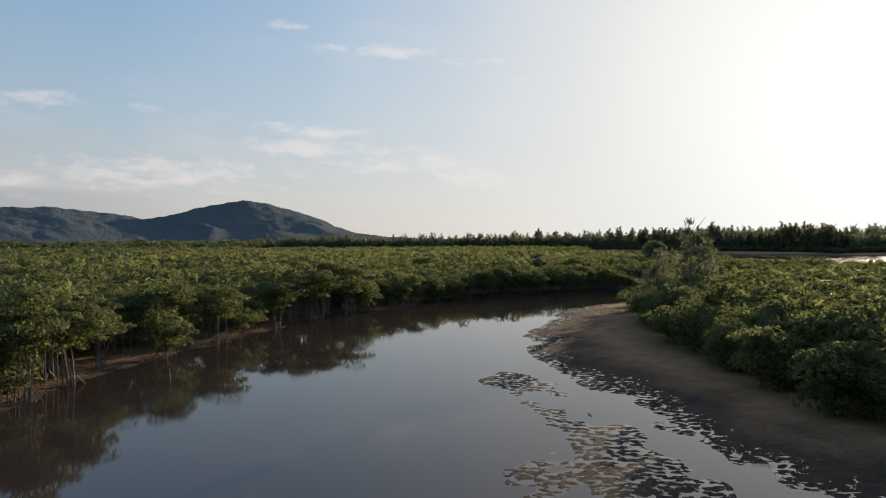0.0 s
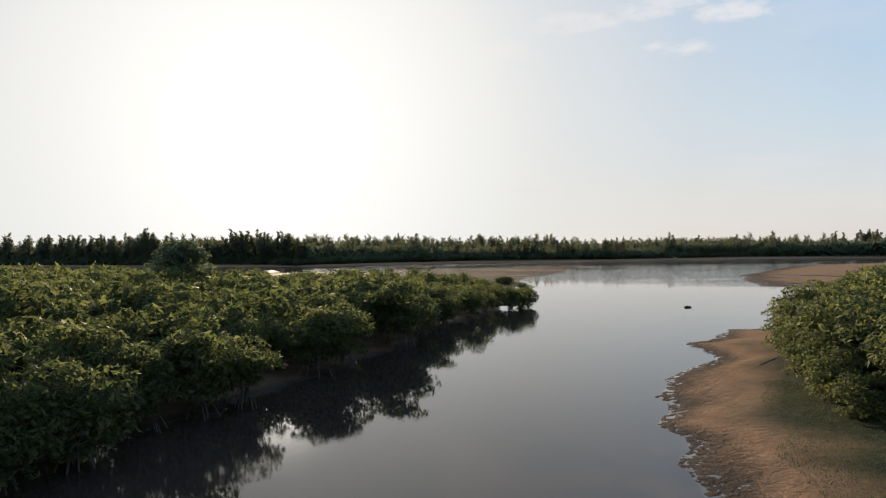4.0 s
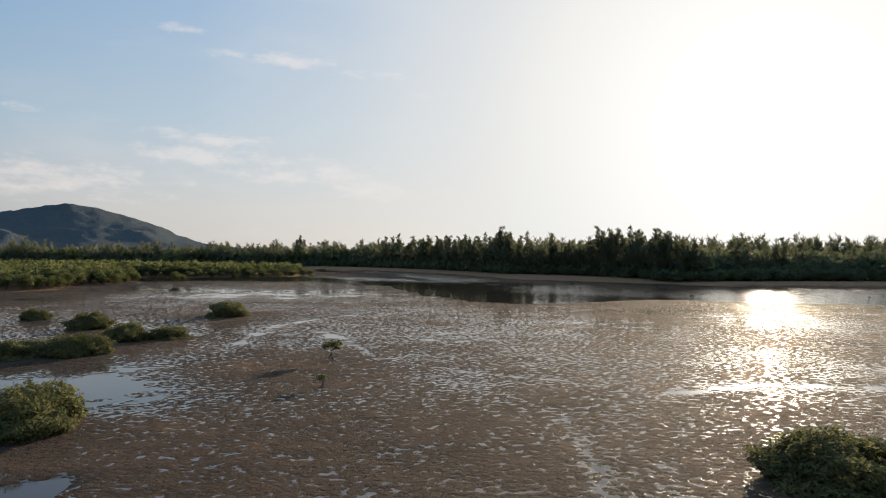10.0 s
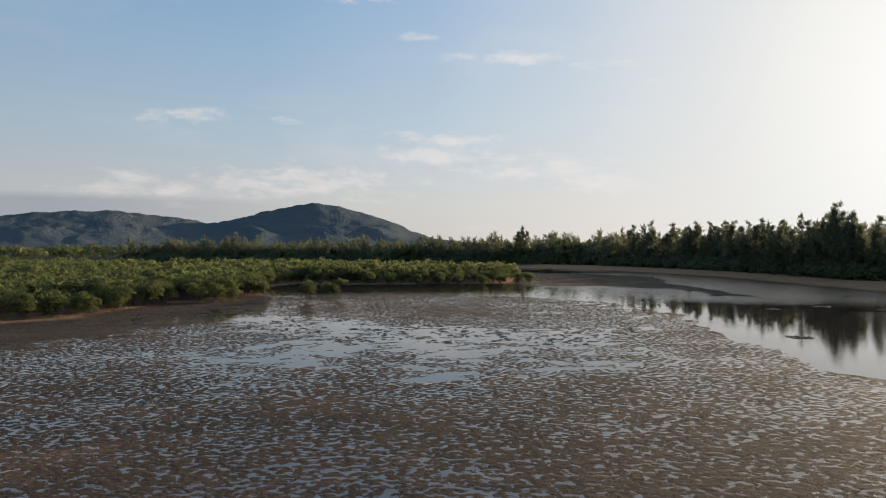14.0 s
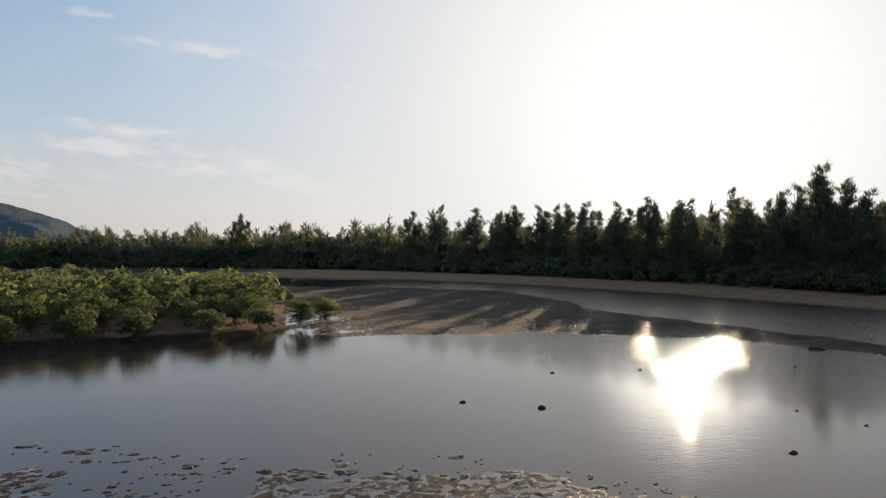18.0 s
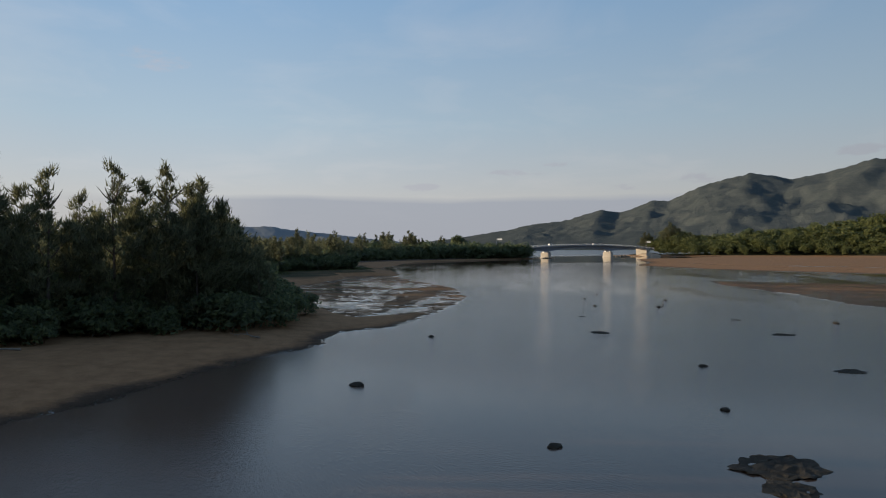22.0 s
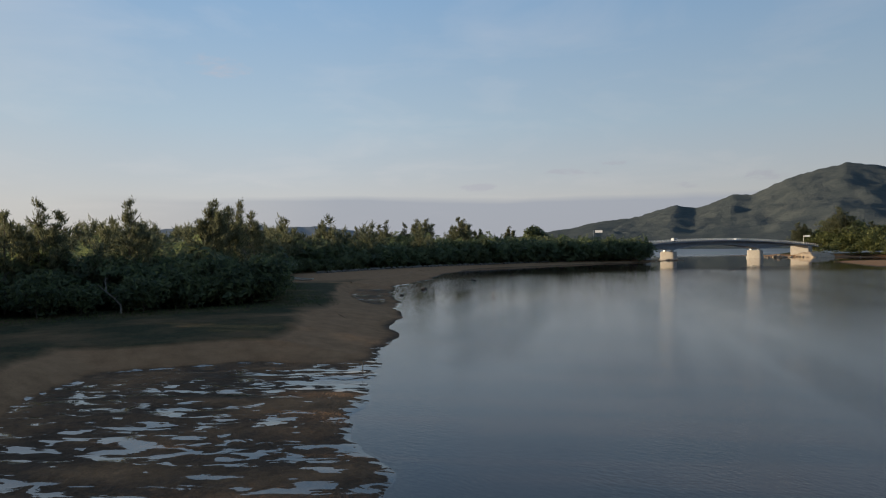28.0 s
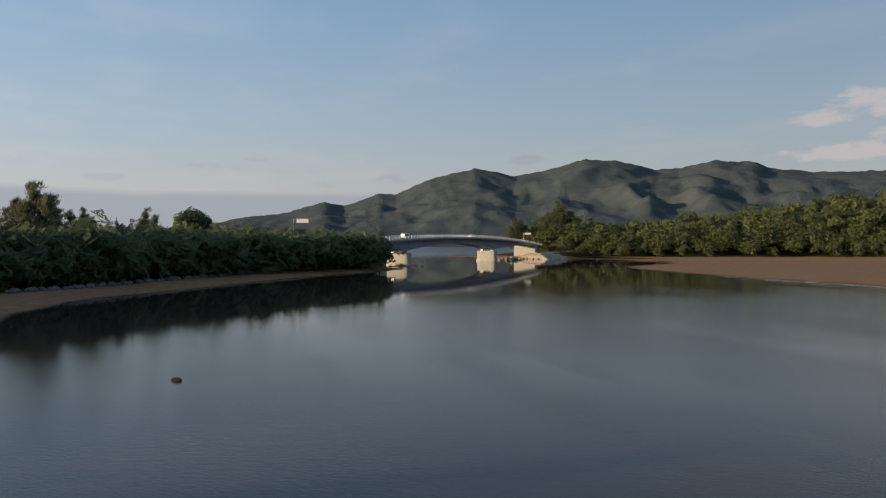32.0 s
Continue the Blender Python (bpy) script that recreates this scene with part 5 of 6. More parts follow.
r = np.random.RandomState(52)
w = near & (p[:, 1] < 92) & ~low_one
plant(tall_mangroves, p[w], stand(p[w]) * r.uniform(0.85, 1.12, w.sum()), 5)
w = near & ((p[:, 1] >= 92) | low_one)
plant(mangroves, p[w], stand(p[w]) * r.uniform(0.8, 1.1, w.sum()), 4)
lone = np.array([(69.8, 408.3, 0.85), (90.7, 162.4, 0.7), (92.5, 160.6, 0.78), (89.5, 159.4, 0.74), (86, 158.4, 0.72), (95.2, 163.8, 0.8), (110, 199.5, 0.5), (111.3, 198, 0.45), (108, 202, 0.55), (57.4, 403.8, 0.66), (54.4, 403.6, 0.78), (56, 419.6, 0.6), (53.2, 419.2, 0.66)])
plant(mangroves, lone[:, :2], lone[:, 2], 46)
bushes = np.array([(48.8, 112, 0.5), (51.5, 113.6, 0.62), (50.5, 110, 0.7), (54, 113, 0.9), (55, 115.2, 0.75), (59.5, 117, 0.85), (64, 118.2, 0.9), (68, 119.3, 0.95), (58, 115, 1.12), (63, 116, 1.18), (53, 110.5, 1.05), (57, 112, 1.2)])
plant(mangroves, bushes[:, :2], bushes[:, 2], 48, 0.3)
plant(mangroves, np.array([(53.5, 410), (50.7, 411), (54, 421), (51, 422.5), (51, 404), (52, 400), (48, 393)]), 0.88, 47)
w = ~near & (far < 55) & ahead
plant(mangroves, np.array([(104, 471.5), (100, 467.5), (95.5, 467), (89, 465.5), (84, 464.5), (79, 463), (71, 463.5), (107, 476), (66, 461.5)]), 0.78, 45)
thicket_of("mangrove_canopy", low_mangroves, p[w], stand(p[w]), MANGROVE_SPRAY, "dense green canopy of the mangrove forest", "mangrove forest", 6)
w = ~near & (far >= 55) & (far < 110) & ahead
thicket_of("mangrove_canopy_behind", mid_mangroves, p[w], stand(p[w]), MANGROVE_SPRAY, "dense green canopy of the mangrove forest", "mangrove forest", 61)
p, d = scatter(WOODS_WEST, 5.7, 102, seen_from(460))
far = path_distance(p[:, 0], p[:, 1])
w = (far >= 110) & (p[:, 1] > 20)
thicket_of("far_mangrove_canopy", far_mangroves, p[w], stand(p[w]), MANGROVE_SPRAY, "far green canopy of the mangrove forest", "mangrove forest", 7)
p, d = scatter(WOODS_EAST, 3.1, 103, seen_from(120))
far = path_distance(p[:, 0], p[:, 1])
near = (d < 4.5) & (far < 34) & (p[:, 1] > 12)
plant(mangroves, p[near], 0.98, 8, 0.6)
w = ~near & (p[:, 1] > 5) & (far < 55)
thicket_of("mangrove_thicket", low_mangroves, p[w], 0.98, MANGROVE_SPRAY, "dense mangrove thicket on the muddy bank", "mangrove forest", 9)
w = ~near & (p[:, 1] > 5) & (far >= 55)
thicket_of("mangrove_thicket_behind", mid_mangroves, p[w], 0.98, MANGROVE_SPRAY, "dense mangrove thicket on the muddy bank", "mangrove forest", 91)

# casuarinas and thickets on the north shore
casuarinas = [ready("casuarina_tree", "tall dark feathery casuarina tree on the sandy shore", "tree", "casuarinas on the shore",
                    trunk_mesh("trunk", 15.0, 0.2, 70 + i, 8), casuarina_crown(4 + i % 3, 26, 5, 13, 15.4, 3.6 + 0.4 * i, 0.68, 80 + i, 0.165), NEEDLE, i) for i in range(5)]
mid_casuarinas = [casuarina_crown(3, 13, 2, 4, 15.4, 4.4, 2.05, 90 + i, 0.42) for i in range(5)]
shrubs = [ready("thicket_shrub", "dark green broad-leaved shrub crowding the shore", "shrub", "shrubs on the shore",
                trunk_mesh("trunk", 2.4, 0.08, 110 + i, 5, 0.5), triangles(broadleaf_crown(1000, 2.7, -0.3, 4.6, 24, 0.42, 120 + i, 0.05)), THICKET, i) for i in range(4)]
mid_shrubs = [triangles(broadleaf_crown(100, 2.9, -0.3, 5.0, 13, 1.35, 130 + i, 0.05)) for i in range(4)]
TALL = [(189, 501, 18.0), (189, 498, 18.4), (190, 493, 21.8), (191, 489, 17.5), (191, 485, 16.8), (197, 478, 18.6), (206, 471, 18.1), (211, 464, 16.4), (214, 460, 15.8),
        (218, 452, 22.2), (221, 447, 21.2), (223, 442, 21.2), (225, 436, 21.6), (226, 431, 20.2), (225, 426, 18.8), (227, 420, 19.9), (226, 415, 19.8), (228, 411, 19.0), (231, 408, 16.0),
        (186, 511, 19), (183, 520, 17.5), (180, 531, 19), (178, 541, 18), (176, 552, 19), (171, 571, 19), (160, 592, 20), (146, 613, 20), (165, 585, 18), (190, 512, 17), (186, 528, 18), (182, 548, 17), (176, 570, 19), (153, 605, 21.2), (167, 579, 19.7), (175, 562, 19.1), (92, 674, 21.6)]
TALL_WEST = [(235, 408, 15.4), (250, 407, 14.6), (266, 407, 15.5), (313, 403, 17.4), (362, 379, 13.5), (394, 356, 13.0), (401, 340, 13.0), (398, 349, 12.5), (396, 352, 11.5), (408, 330, 13.8), (411, 327.5, 13.4), (414.5, 325.5, 14.2), (418, 323.5, 12.8), (335, 389, 13.0), (366, 373, 12.0), (371, 371, 11.2), (376, 368, 12.4), (382, 366, 11.6), (387, 362, 11.2), (480, 321, 18.4),
             (508, 312, 17.0), (532, 294, 17.5), (541, 281, 15.7), (556, 276, 17.8), (570, 259, 15.9), (583, 242, 18.8), (578, 236, 17.8), (586, 227, 20.0), (588, 222, 20.2), (592, 205, 21.6), (615.9, 164.8, 18.0), (569.3, 213.5, 19.3), (572, 216, 16), (577, 209, 16.5), (584, 203.5, 17), (582, 199, 15.5), (586, 196, 14)]
r = np.random.RandomState(19)
for x, y, tall in TALL + TALL_WEST:
    s = tall / (18.4 if y < 470 and x < 240 else 16.8)
    m = pose(x, y, height_at(x, y) - 0.1, 0, 0, r.uniform(0, 360)) @ Matrix.Diagonal((s * 1.05, s * 1.05, s, 1))
    copy_thing(casuarinas[r.randint(5)], m).matrix_basis = m

def off_road(p):
    """Clear of the road that leads to the bridge."""
    s = (p[:, 0] - 597.4) * 0.165 + (p[:, 1] - 79.4) * -0.986
    return (np.abs((p[:, 0] - 597.4) * 0.986 + (p[:, 1] - 79.4) * 0.165) > 7.5) | (s < -70)


p, d = scatter(WOODS_NORTH, 5.6, 104, seen_from(420))
far = path_distance(p[:, 0], p[:, 1])
tall = np.random.RandomState(11).uniform(0.5, 0.98, len(p)) ** 1.3
belt = p[:, 0] < 232
tall = np.where(belt, tall, np.where(d < 16, tall * np.where(p[:, 0] > 545, 1.05, np.where(p[:, 0] > 480, 0.8, np.where(p[:, 0] > 404, 0.5, 0.66))), np.clip(tall, 0.6, 0.9) * np.where(p[:, 0] > 480, np.where(p[:, 0] > 545, 1.1, 0.8), np.where(p[:, 0] > 404, 0.5, np.where(p[:, 0] > 330, 0.74, 0.85)))))
tall = np.where(p[:, 0] > 552, tall * 0.62, tall)
near = belt & (d > 3) & (d < 14) & (far < 105)
plant(casuarinas, p[near], tall[near], 12)
w = (d > 3) & (d < 38) & ~near & (belt | (p[:, 0] < 335) | (r.uniform(0, 1, len(p)) < 0.75)) & off_road(p)
thicket_of("casuarina_belt", mid_casuarinas, p[w], tall[w], NEEDLE_SPRAY, "long belt of feathery casuarinas along the far shore", "woods", 13)
p, d = scatter(WOODS_NORTH, 7.2, 107, seen_from(420))
w = (p[:, 0] > 235) & (((d > 85) & (d < 125) & (p[:, 0] < 480)) | ((d > 40) & (d < 75) & (p[:, 0] >= 480))) & off_road(p)
thicket_of("casuarina_wood", mid_casuarinas, p[w], np.where(p[w, 0] < 480, 0.95, 0.8), NEEDLE_SPRAY, "casuarina wood standing well behind the shore", "woods", 131)
p, d = scatter(WOODS_NORTH, 3.5, 106, seen_from(420))
far = path_distance(p[:, 0], p[:, 1])
near = (d < 5.5) & (far < 82) & (p[:, 1] < 520)
plant(shrubs, p[near], 1.05, 14, 0.45)
size = np.where(p[:, 0] > 480, np.where(p[:, 0] > 555, 2.15, np.clip(1.3 + d * 0.06, 0, 1.9)), np.where(p[:, 0] > 232, np.clip(0.85 + d * 0.055, 0, np.where(p[:, 0] < 335, 1.9, 1.5)), np.clip(0.75 + d * 0.08, 0, 1.9)))
w = ~near & (d < 24) & off_road(p)
thicket_of("shore_thicket", mid_shrubs, p[w], size[w], THICKET_SPRAY, "dense dark thicket behind the shore", "thicket", 15, 0.8)

plant(shrubs, np.array([(396.5, 340), (396, 335), (396.5, 330.5), (398, 326.5), (401, 324.5), (401, 331), (401, 337), (399.5, 343), (404, 327), (405, 334)]), 1.6, 142, 0.6)
plant(shrubs, np.array([(300.5, 396.8), (305.5, 394.5), (311, 391.5)]), np.array([2.5, 2.1, 1.5]), 143, 0.6)
plant(shrubs, np.array([(579.5, 109.5), (577, 112.5), (579, 118), (576, 116), (577, 124), (573, 124), (575, 132)]), 2.2, 141)

# woods to the south, and far woods along the horizon
woods = [triangles(broadleaf_crown(95, 4.8, 0.3, 11.0, 15, 2.4, 140 + i)) for i in range(5)]
p, d = scatter(WOODS_SOUTH, 7.5, 105)
w = (d < 95) & (p[:, 0] > 300)
size = np.clip(0.8 + d * 0.035, 0, 1.5)
edge = w & (d < 30) & (p[:, 0] > 430)
fine = [triangles(broadleaf_crown(500, 4.8, 0.0, 10.0 + 1.2 * i, 24, 1.02, 145 + i)) for i in range(4)]
thicket_of("southern_wood_edge", fine, p[edge], size[edge], WOODS, "sunlit green edge of the mixed southern woods", "woods", 171, 0.6)
w = w & ~edge
thicket_of("southern_woods", woods, p[w], size[w], WOODS, "mixed green woods at the foot of the hills", "woods", 17)
coarse = [triangles(broadleaf_crown(44, 9.0, 0.5, 11.0, 9, 4.6, 150 + i)) for i in range(4)]
spots = np.random.RandomState(23).uniform((-1500, 500), (700, 1300), (2600, 2))
spots = spots[(spots[:, 1] > 640 + np.abs(np.minimum(spots[:, 0], 0)) * 0.28) & (inside(NORTH_SHORE, spots[:, 0], spots[:, 1]) > 40)]
thicket_of("far_woods", coarse, spots, 1.0, WOODS, "far dark woods along the horizon", "woods", 24)
spots = np.random.RandomState(25).uniform((-1400, 20), (-150, 900), (2500, 2))
spots = spots[(inside(WEST_BANK, spots[:, 0], spots[:, 1]) > 10)]
thicket_of("far_mangrove_flats", coarse, spots, 0.58, WOODS, "far green mangroves on the flats", "mangrove forest", 26)
for x, y, tall in [(640, -72, 20), (638, -76, 18), (619.3, -83.5, 26), (616, -86, 23), (611.8, -87.3, 19), (602.6, -91.7, 20), (606, -80, 17), (595.5, -94.9, 17), (587, -98, 16), (628, -90, 18)]:
    s = tall / 16.8
    m = pose(x, y, height_at(x, y) - 0.1, 0, 0, r.uniform(0, 360)) @ Matrix.Diagonal((s * 1.55, s * 1.55, s, 1))
    copy_thing(casuarinas[r.randint(5)], m).matrix_basis = m

# ---- single trees and shrubs on the flats ----
SHRUBLEAF = leaf_mat("shrub_leaf", (0.062, 0.068, 0.03), (0.112, 0.116, 0.048), (0.185, 0.176, 0.075), 0.8, 0.45, 0.5)
flat_shrubs = [ready("mangrove_shrub", "low rounded mangrove shrub standing on the mud flat", "shrub", "shrubs on the mud flat",
                     stilt_mesh("trunk", 1.0, 160 + i), triangles(dome_crown(11000, 2.8, 1.75, 0.18, 165 + i)), SHRUBLEAF, i) for i in range(3)]
SHRUBS = [(139.2, 215.5, 1.35), (140.3, 202, 0.85), (103, 295, 1.15), (89, 280, 1.0), (103, 228.6, 1.15), (100.6, 268.5, 0.72), (97, 267, 0.95), (95.5, 256.5, 0.95), (91, 256, 0.85), (77.7, 292.5, 0.75), (66.8, 428.8, 0.75),
          (109, 561, 1.1), (99, 513, 1.0), (103, 515, 0.7), (95, 503, 1.0)]
r = np.random.RandomState(31)
for i, (x, y, s) in enumerate(SHRUBS):
    high = 0.78 if i == 0 else 1.5 if i == 10 else 1.0
    m = pose(x, y, height_at(x, y) - 0.05, 0, 0, r.uniform(0, 360)) @ Matrix.Diagonal((s, s, s * high, 1))
    copy_thing(flat_shrubs[i % 3], m).matrix_basis = m

def root_cone(name, seed):
    """A short stem on a narrow cone of prop roots."""
    r = np.random.RandomState(seed)
    bm = bmesh.new()
    tube(bm, [(0, 0, 0.5), (0.03, 0.02, 1.1)], [0.05, 0.03], 6)
    for k in range(11):
        a, R, z = r.uniform(0, 6.28), r.uniform(0.18, 0.5), r.uniform(0.5, 0.85)
        tube(bm, [(0, 0, z), (R * 0.55 * math.cos(a), R * 0.55 * math.sin(a), z * 0.62), (R * math.cos(a), R * math.sin(a), -0.25)], [0.022, 0.018, 0.014], 4)
    for k in range(6):
        a, L = r.uniform(0, 6.28), r.uniform(0.4, 0.7)
        tube(bm, [(0, 0, 0.9), (L * math.cos(a), L * math.sin(a), r.uniform(1.1, 1.4))], [0.02, 0.01], 4)
    me = bpy.data.meshes.new(name)
    bm.to_mesh(me)
    bm.free()
    me.materials.append(BARK)
    return me


sapling = ready("mangrove_sapling", "small leafy mangrove sapling on bare mud", "sapling", "saplings on the mud flat",
                root_cone("trunk", 171), broadleaf_crown(420, 1.0, 0.85, 1.65, 11, 0.17, 172), SHRUBLEAF, 1)
for x, y, s in [(118.2, 250.5, 1.1), (117.8, 238.5, 0.6), (121.8, 202.3, 0.7), (115.2, 201, 0.9), (70, 427, 2.0), (64, 410.8, 0.8)]:
    m = pose(x, y, height_at(x, y) - 0.15, 0, 0, r.uniform(0, 360)) @ Matrix.Diagonal((s, s, s, 1))
    copy_thing(sapling, m).matrix_basis = m

# two taller trees that stand over the mangroves
airy = [ready("airy_tree", "slender open-crowned tree standing over the mangroves", "tree", "trees over the mangroves",
              trunk_mesh("trunk", 12.0, 0.16, 175 + i, 9, 0.9, None, 0.3, 1.9), casuarina_crown(3, 11, 4, 9, 11.6, 2.9, 0.8, 177 + i, 0.17), NEEDLE, i) for i in range(2)]
for x, y, tall, wide in [(31.2, 88.0, 12.4, 1.0), (34.4, 91.8, 11.0, 0.85), (28.5, 93.5, 8.6, 0.95)]:
    s = tall / 12.6
    m = pose(x, y, height_at(x, y) - 0.1, 0, 0, r.uniform(0, 360)) @ Matrix.Diagonal((wide, wide, s, 1))
    copy_thing(airy[int(tall) % 2], m).matrix_basis = m
round_tree = ready("round_tree", "spreading dark tree rising above the mangrove canopy", "tree", "",
                   trunk_mesh("trunk", 7.0, 0.25, 181, 8, 0.5, None, 0.5, 3.0), triangles(broadleaf_crown(2600, 4.2, 3.2, 10.2, 26, 0.5, 182)), THICKET, 1)
for x, y, s in [(56, 185, 1.0), (21, 152, 0.62), (623.4, 145.8, 1.95), (632, 140, 1.4), (556, -112, 2.2)]:
    m = pose(x, y, height_at(x, y) - 0.1, 0, 0, 40 * s) @ Matrix.Diagonal((s, s, s, 1))
    copy_thing(round_tree, m).matrix_basis = m


# ---- dead trees and driftwood ----
def branching(bm, start, way, length, radius, depth, r):
    """A bare limb that forks."""
    pts, p, w = [Vector(start)], Vector(start), Vector(way).normalized()
    for k in range(4):
        w = (w + Vector(r.normal(0, 0.18, 3))).normalized()
        p = p + w * length / 4
        pts.append(p.copy())
    tube(bm, pts, [radius * (1 - 0.17 * k) for k in range(5)], 5)
    if depth:
        for k in range(2 + r.randint(2)):
            j = r.randint(2, 5)
            branching(bm, pts[j], w + Vector(r.normal(0, 0.6, 3)), length * r.uniform(0.45, 0.7), radius * 0.5, depth - 1, r)


def dead_tree(x, y, tall, seed, lean):
    r = np.random.RandomState(seed)
    bm = bmesh.new()
    branching(bm, (0, 0, -0.2), (lean, lean * 0.4, 1), tall * 0.6, tall * 0.018, 3, r)
    whole("dead_tree", bm, DEADWOOD, "bare grey dead tree with forking branches", "dead tree", "dead trees", at=pose(x, y, height_at(x, y), 0, 0, seed * 50))


for i, (x, y, tall, lean) in enumerate([(412, 321, 5.5, 0.5), (404, 326, 7, -0.3), (391, 341, 7.5, 0.4), (377, 361, 6.5, -0.4), (458, 315, 5.0, 0.4), (301, 393, 6.0, 0.5), (216, 437, 6, 0.3)]):
    dead_tree(x, y, tall, 300 + i, lean)


def driftwood(x, y, length, turn, seed):
    r = np.random.RandomState(seed)
    bm = bmesh.new()
    branching(bm, (-length / 2, 0, 0.12), (1, 0, 0.08), length, 0.11, 2, r)
    whole("driftwood", bm, DEADWOOD, "grey driftwood branch lying on the beach sand", "driftwood", "driftwood on the beach", at=pose(x, y, height_at(x, y), 0, 0, turn))


for i, (x, y, L, a) in enumerate([(199, 467, 5, 120), (203, 462, 4, 100), (210, 448, 5, 110), (214, 442, 4, 95), (217, 430, 4, 80), (192, 473, 3, 150), (219, 408, 3, 20), (136, 136.3, 2.2, 60)]):
    driftwood(x, y, L, a, 320 + i)

bm = bmesh.new()
r = np.random.RandomState(340)
for k in range(7):
    branching(bm, (r.uniform(-0.5, 0.5), r.uniform(-0.3, 0.3), -0.2), (r.uniform(-1, 1), r.uniform(-1, 1), 1.2), r.uniform(0.8, 1.5), 0.045, 2, r)
whole("snag", bm, DEADWOOD, "tangle of dead branches sticking out of the water", "snag", at=pose(411.5, 286.1, -0.1) @ Matrix.Diagonal((0.8, 0.8, 0.7, 1)))


# ---- rocks ----
def rock_mesh(seed, flat, plain=False):
    """A lumpy boulder, or with flat a low weed-grown shelf."""
    bm = bmesh.new()
    bmesh.ops.create_icosphere(bm, subdivisions=2 if plain else 4 if flat < 0.3 else 3, radius=1.0)
    for v in bm.verts:
        c = v.co * 1.3 + Vector((seed * 3.1, seed * 1.7, 0))
        k = 1 + 0.35 * noise.noise(c) + 0.18 * noise.noise(c * 2.7) + 0.07 * noise.noise(c * 7)
        v.co = Vector((v.co.x * k, v.co.y * k * 0.8, v.co.z * k * flat))
        if flat < 0.3:
            k2 = 1 + 0.3 * noise.noise(c * 2.2 + Vector((5, 1, 2)))
            v.co.x *= k2
            v.co.y *= k2
            v.co.z = min(v.co.z, flat * (0.5 + 0.7 * noise.noise(c * 3.5) + 0.4 * noise.noise(c * 9)))
    me = bpy.data.meshes.new("rock")
    bm.to_mesh(me)
    bm.free()
    me.materials.append(ROCK)
    return me


boulders = [rock_mesh(i, 0.6) for i in range(4)]
shelves = [rock_mesh(10 + i, 0.12) for i in range(4)]
ROCKS = [(193, 407, 0.75), (174, 404.5, 0.5), (213.6, 390, 0.5), (186, 380, 0.5), (175, 391, 0.45), (236, 331, 0.5), (227, 342, 0.6), (234, 349, 0.45), (143, 443.5, 0.85), (199, 341, 0.6),
         (433, 289, 0.75), (429, 291, 0.5), (419, 299, 0.55), (464, 263, 0.6), (473, 247, 0.5), (459, 265, 0.6), (103.7, 143.4, 0.65), (114.3, 430.7, 0.35), (130.8, 416.6, 0.4), (247, 340, 0.4), (255, 330, 0.4)]
for i, (x, y, s) in enumerate(ROCKS):
    whole("rock", boulders[i % 4], ROCK, "small dark wet rock breaking the water surface", "rock", "rocks in the shallows", at=pose(x, y, 0.02, 0, 0, i * 77) @ Matrix.Diagonal((s * 0.75, s * 0.75, s * 0.5, 1)))
SHELVES = [(207, 372, 1.9), (195.3, 356.6, 1.9), (166.6, 398, 3.2), (164.6, 400.2, 2.0), (157.1, 405.9, 2.4), (178.7, 372.2, 1.9), (170.3, 432.7, 1.4), (146, 430.6, 2.6), (147, 449.7, 2.4), (147.1, 452.8, 1.2), (141.6, 364.7, 2.2), (148.4, 400, 2.0), (208, 348, 1.3), (222, 362, 1.0)]
for i, (x, y, s) in enumerate(SHELVES):
    whole("rock_shelf", shelves[i % 4], ROCK, "flat dark weed-grown rock shelf awash in shallow water", "rock", "rock shelves in the shallows", at=pose(x, y, -0.02, 0, 0, i * 53) @ Matrix.Diagonal((s * 0.62, s * 0.62, s * 0.5, 1)))
r = np.random.RandomState(350)
vs, fs, total = [], [], 0
base_me = rock_mesh(21, 0.5, True)
bv = np.array([v.co for v in base_me.vertices])
bf = np.array([list(p.vertices) for p in base_me.polygons])
for k in range(34):
    cx, cy = [(134, 438), (232, 338), (120, 440), (225, 352), (440, 285), (128, 424)][k % 6]
    x, y, s = cx + r.normal(0, 5 if k % 6 else 1), cy + r.normal(0, 5 if k % 6 else 1), r.uniform(0.06, 0.2)
    vs.append(bv * s + (x, y, 0.0))
    fs.append(bf + total)
    total += len(bv)
whole("pebbles", mesh_np("pebbles", np.concatenate(vs), np.concatenate(fs), ROCK), ROCK, "scattered small dark stones in shallow water", "stones", kind="stuff")


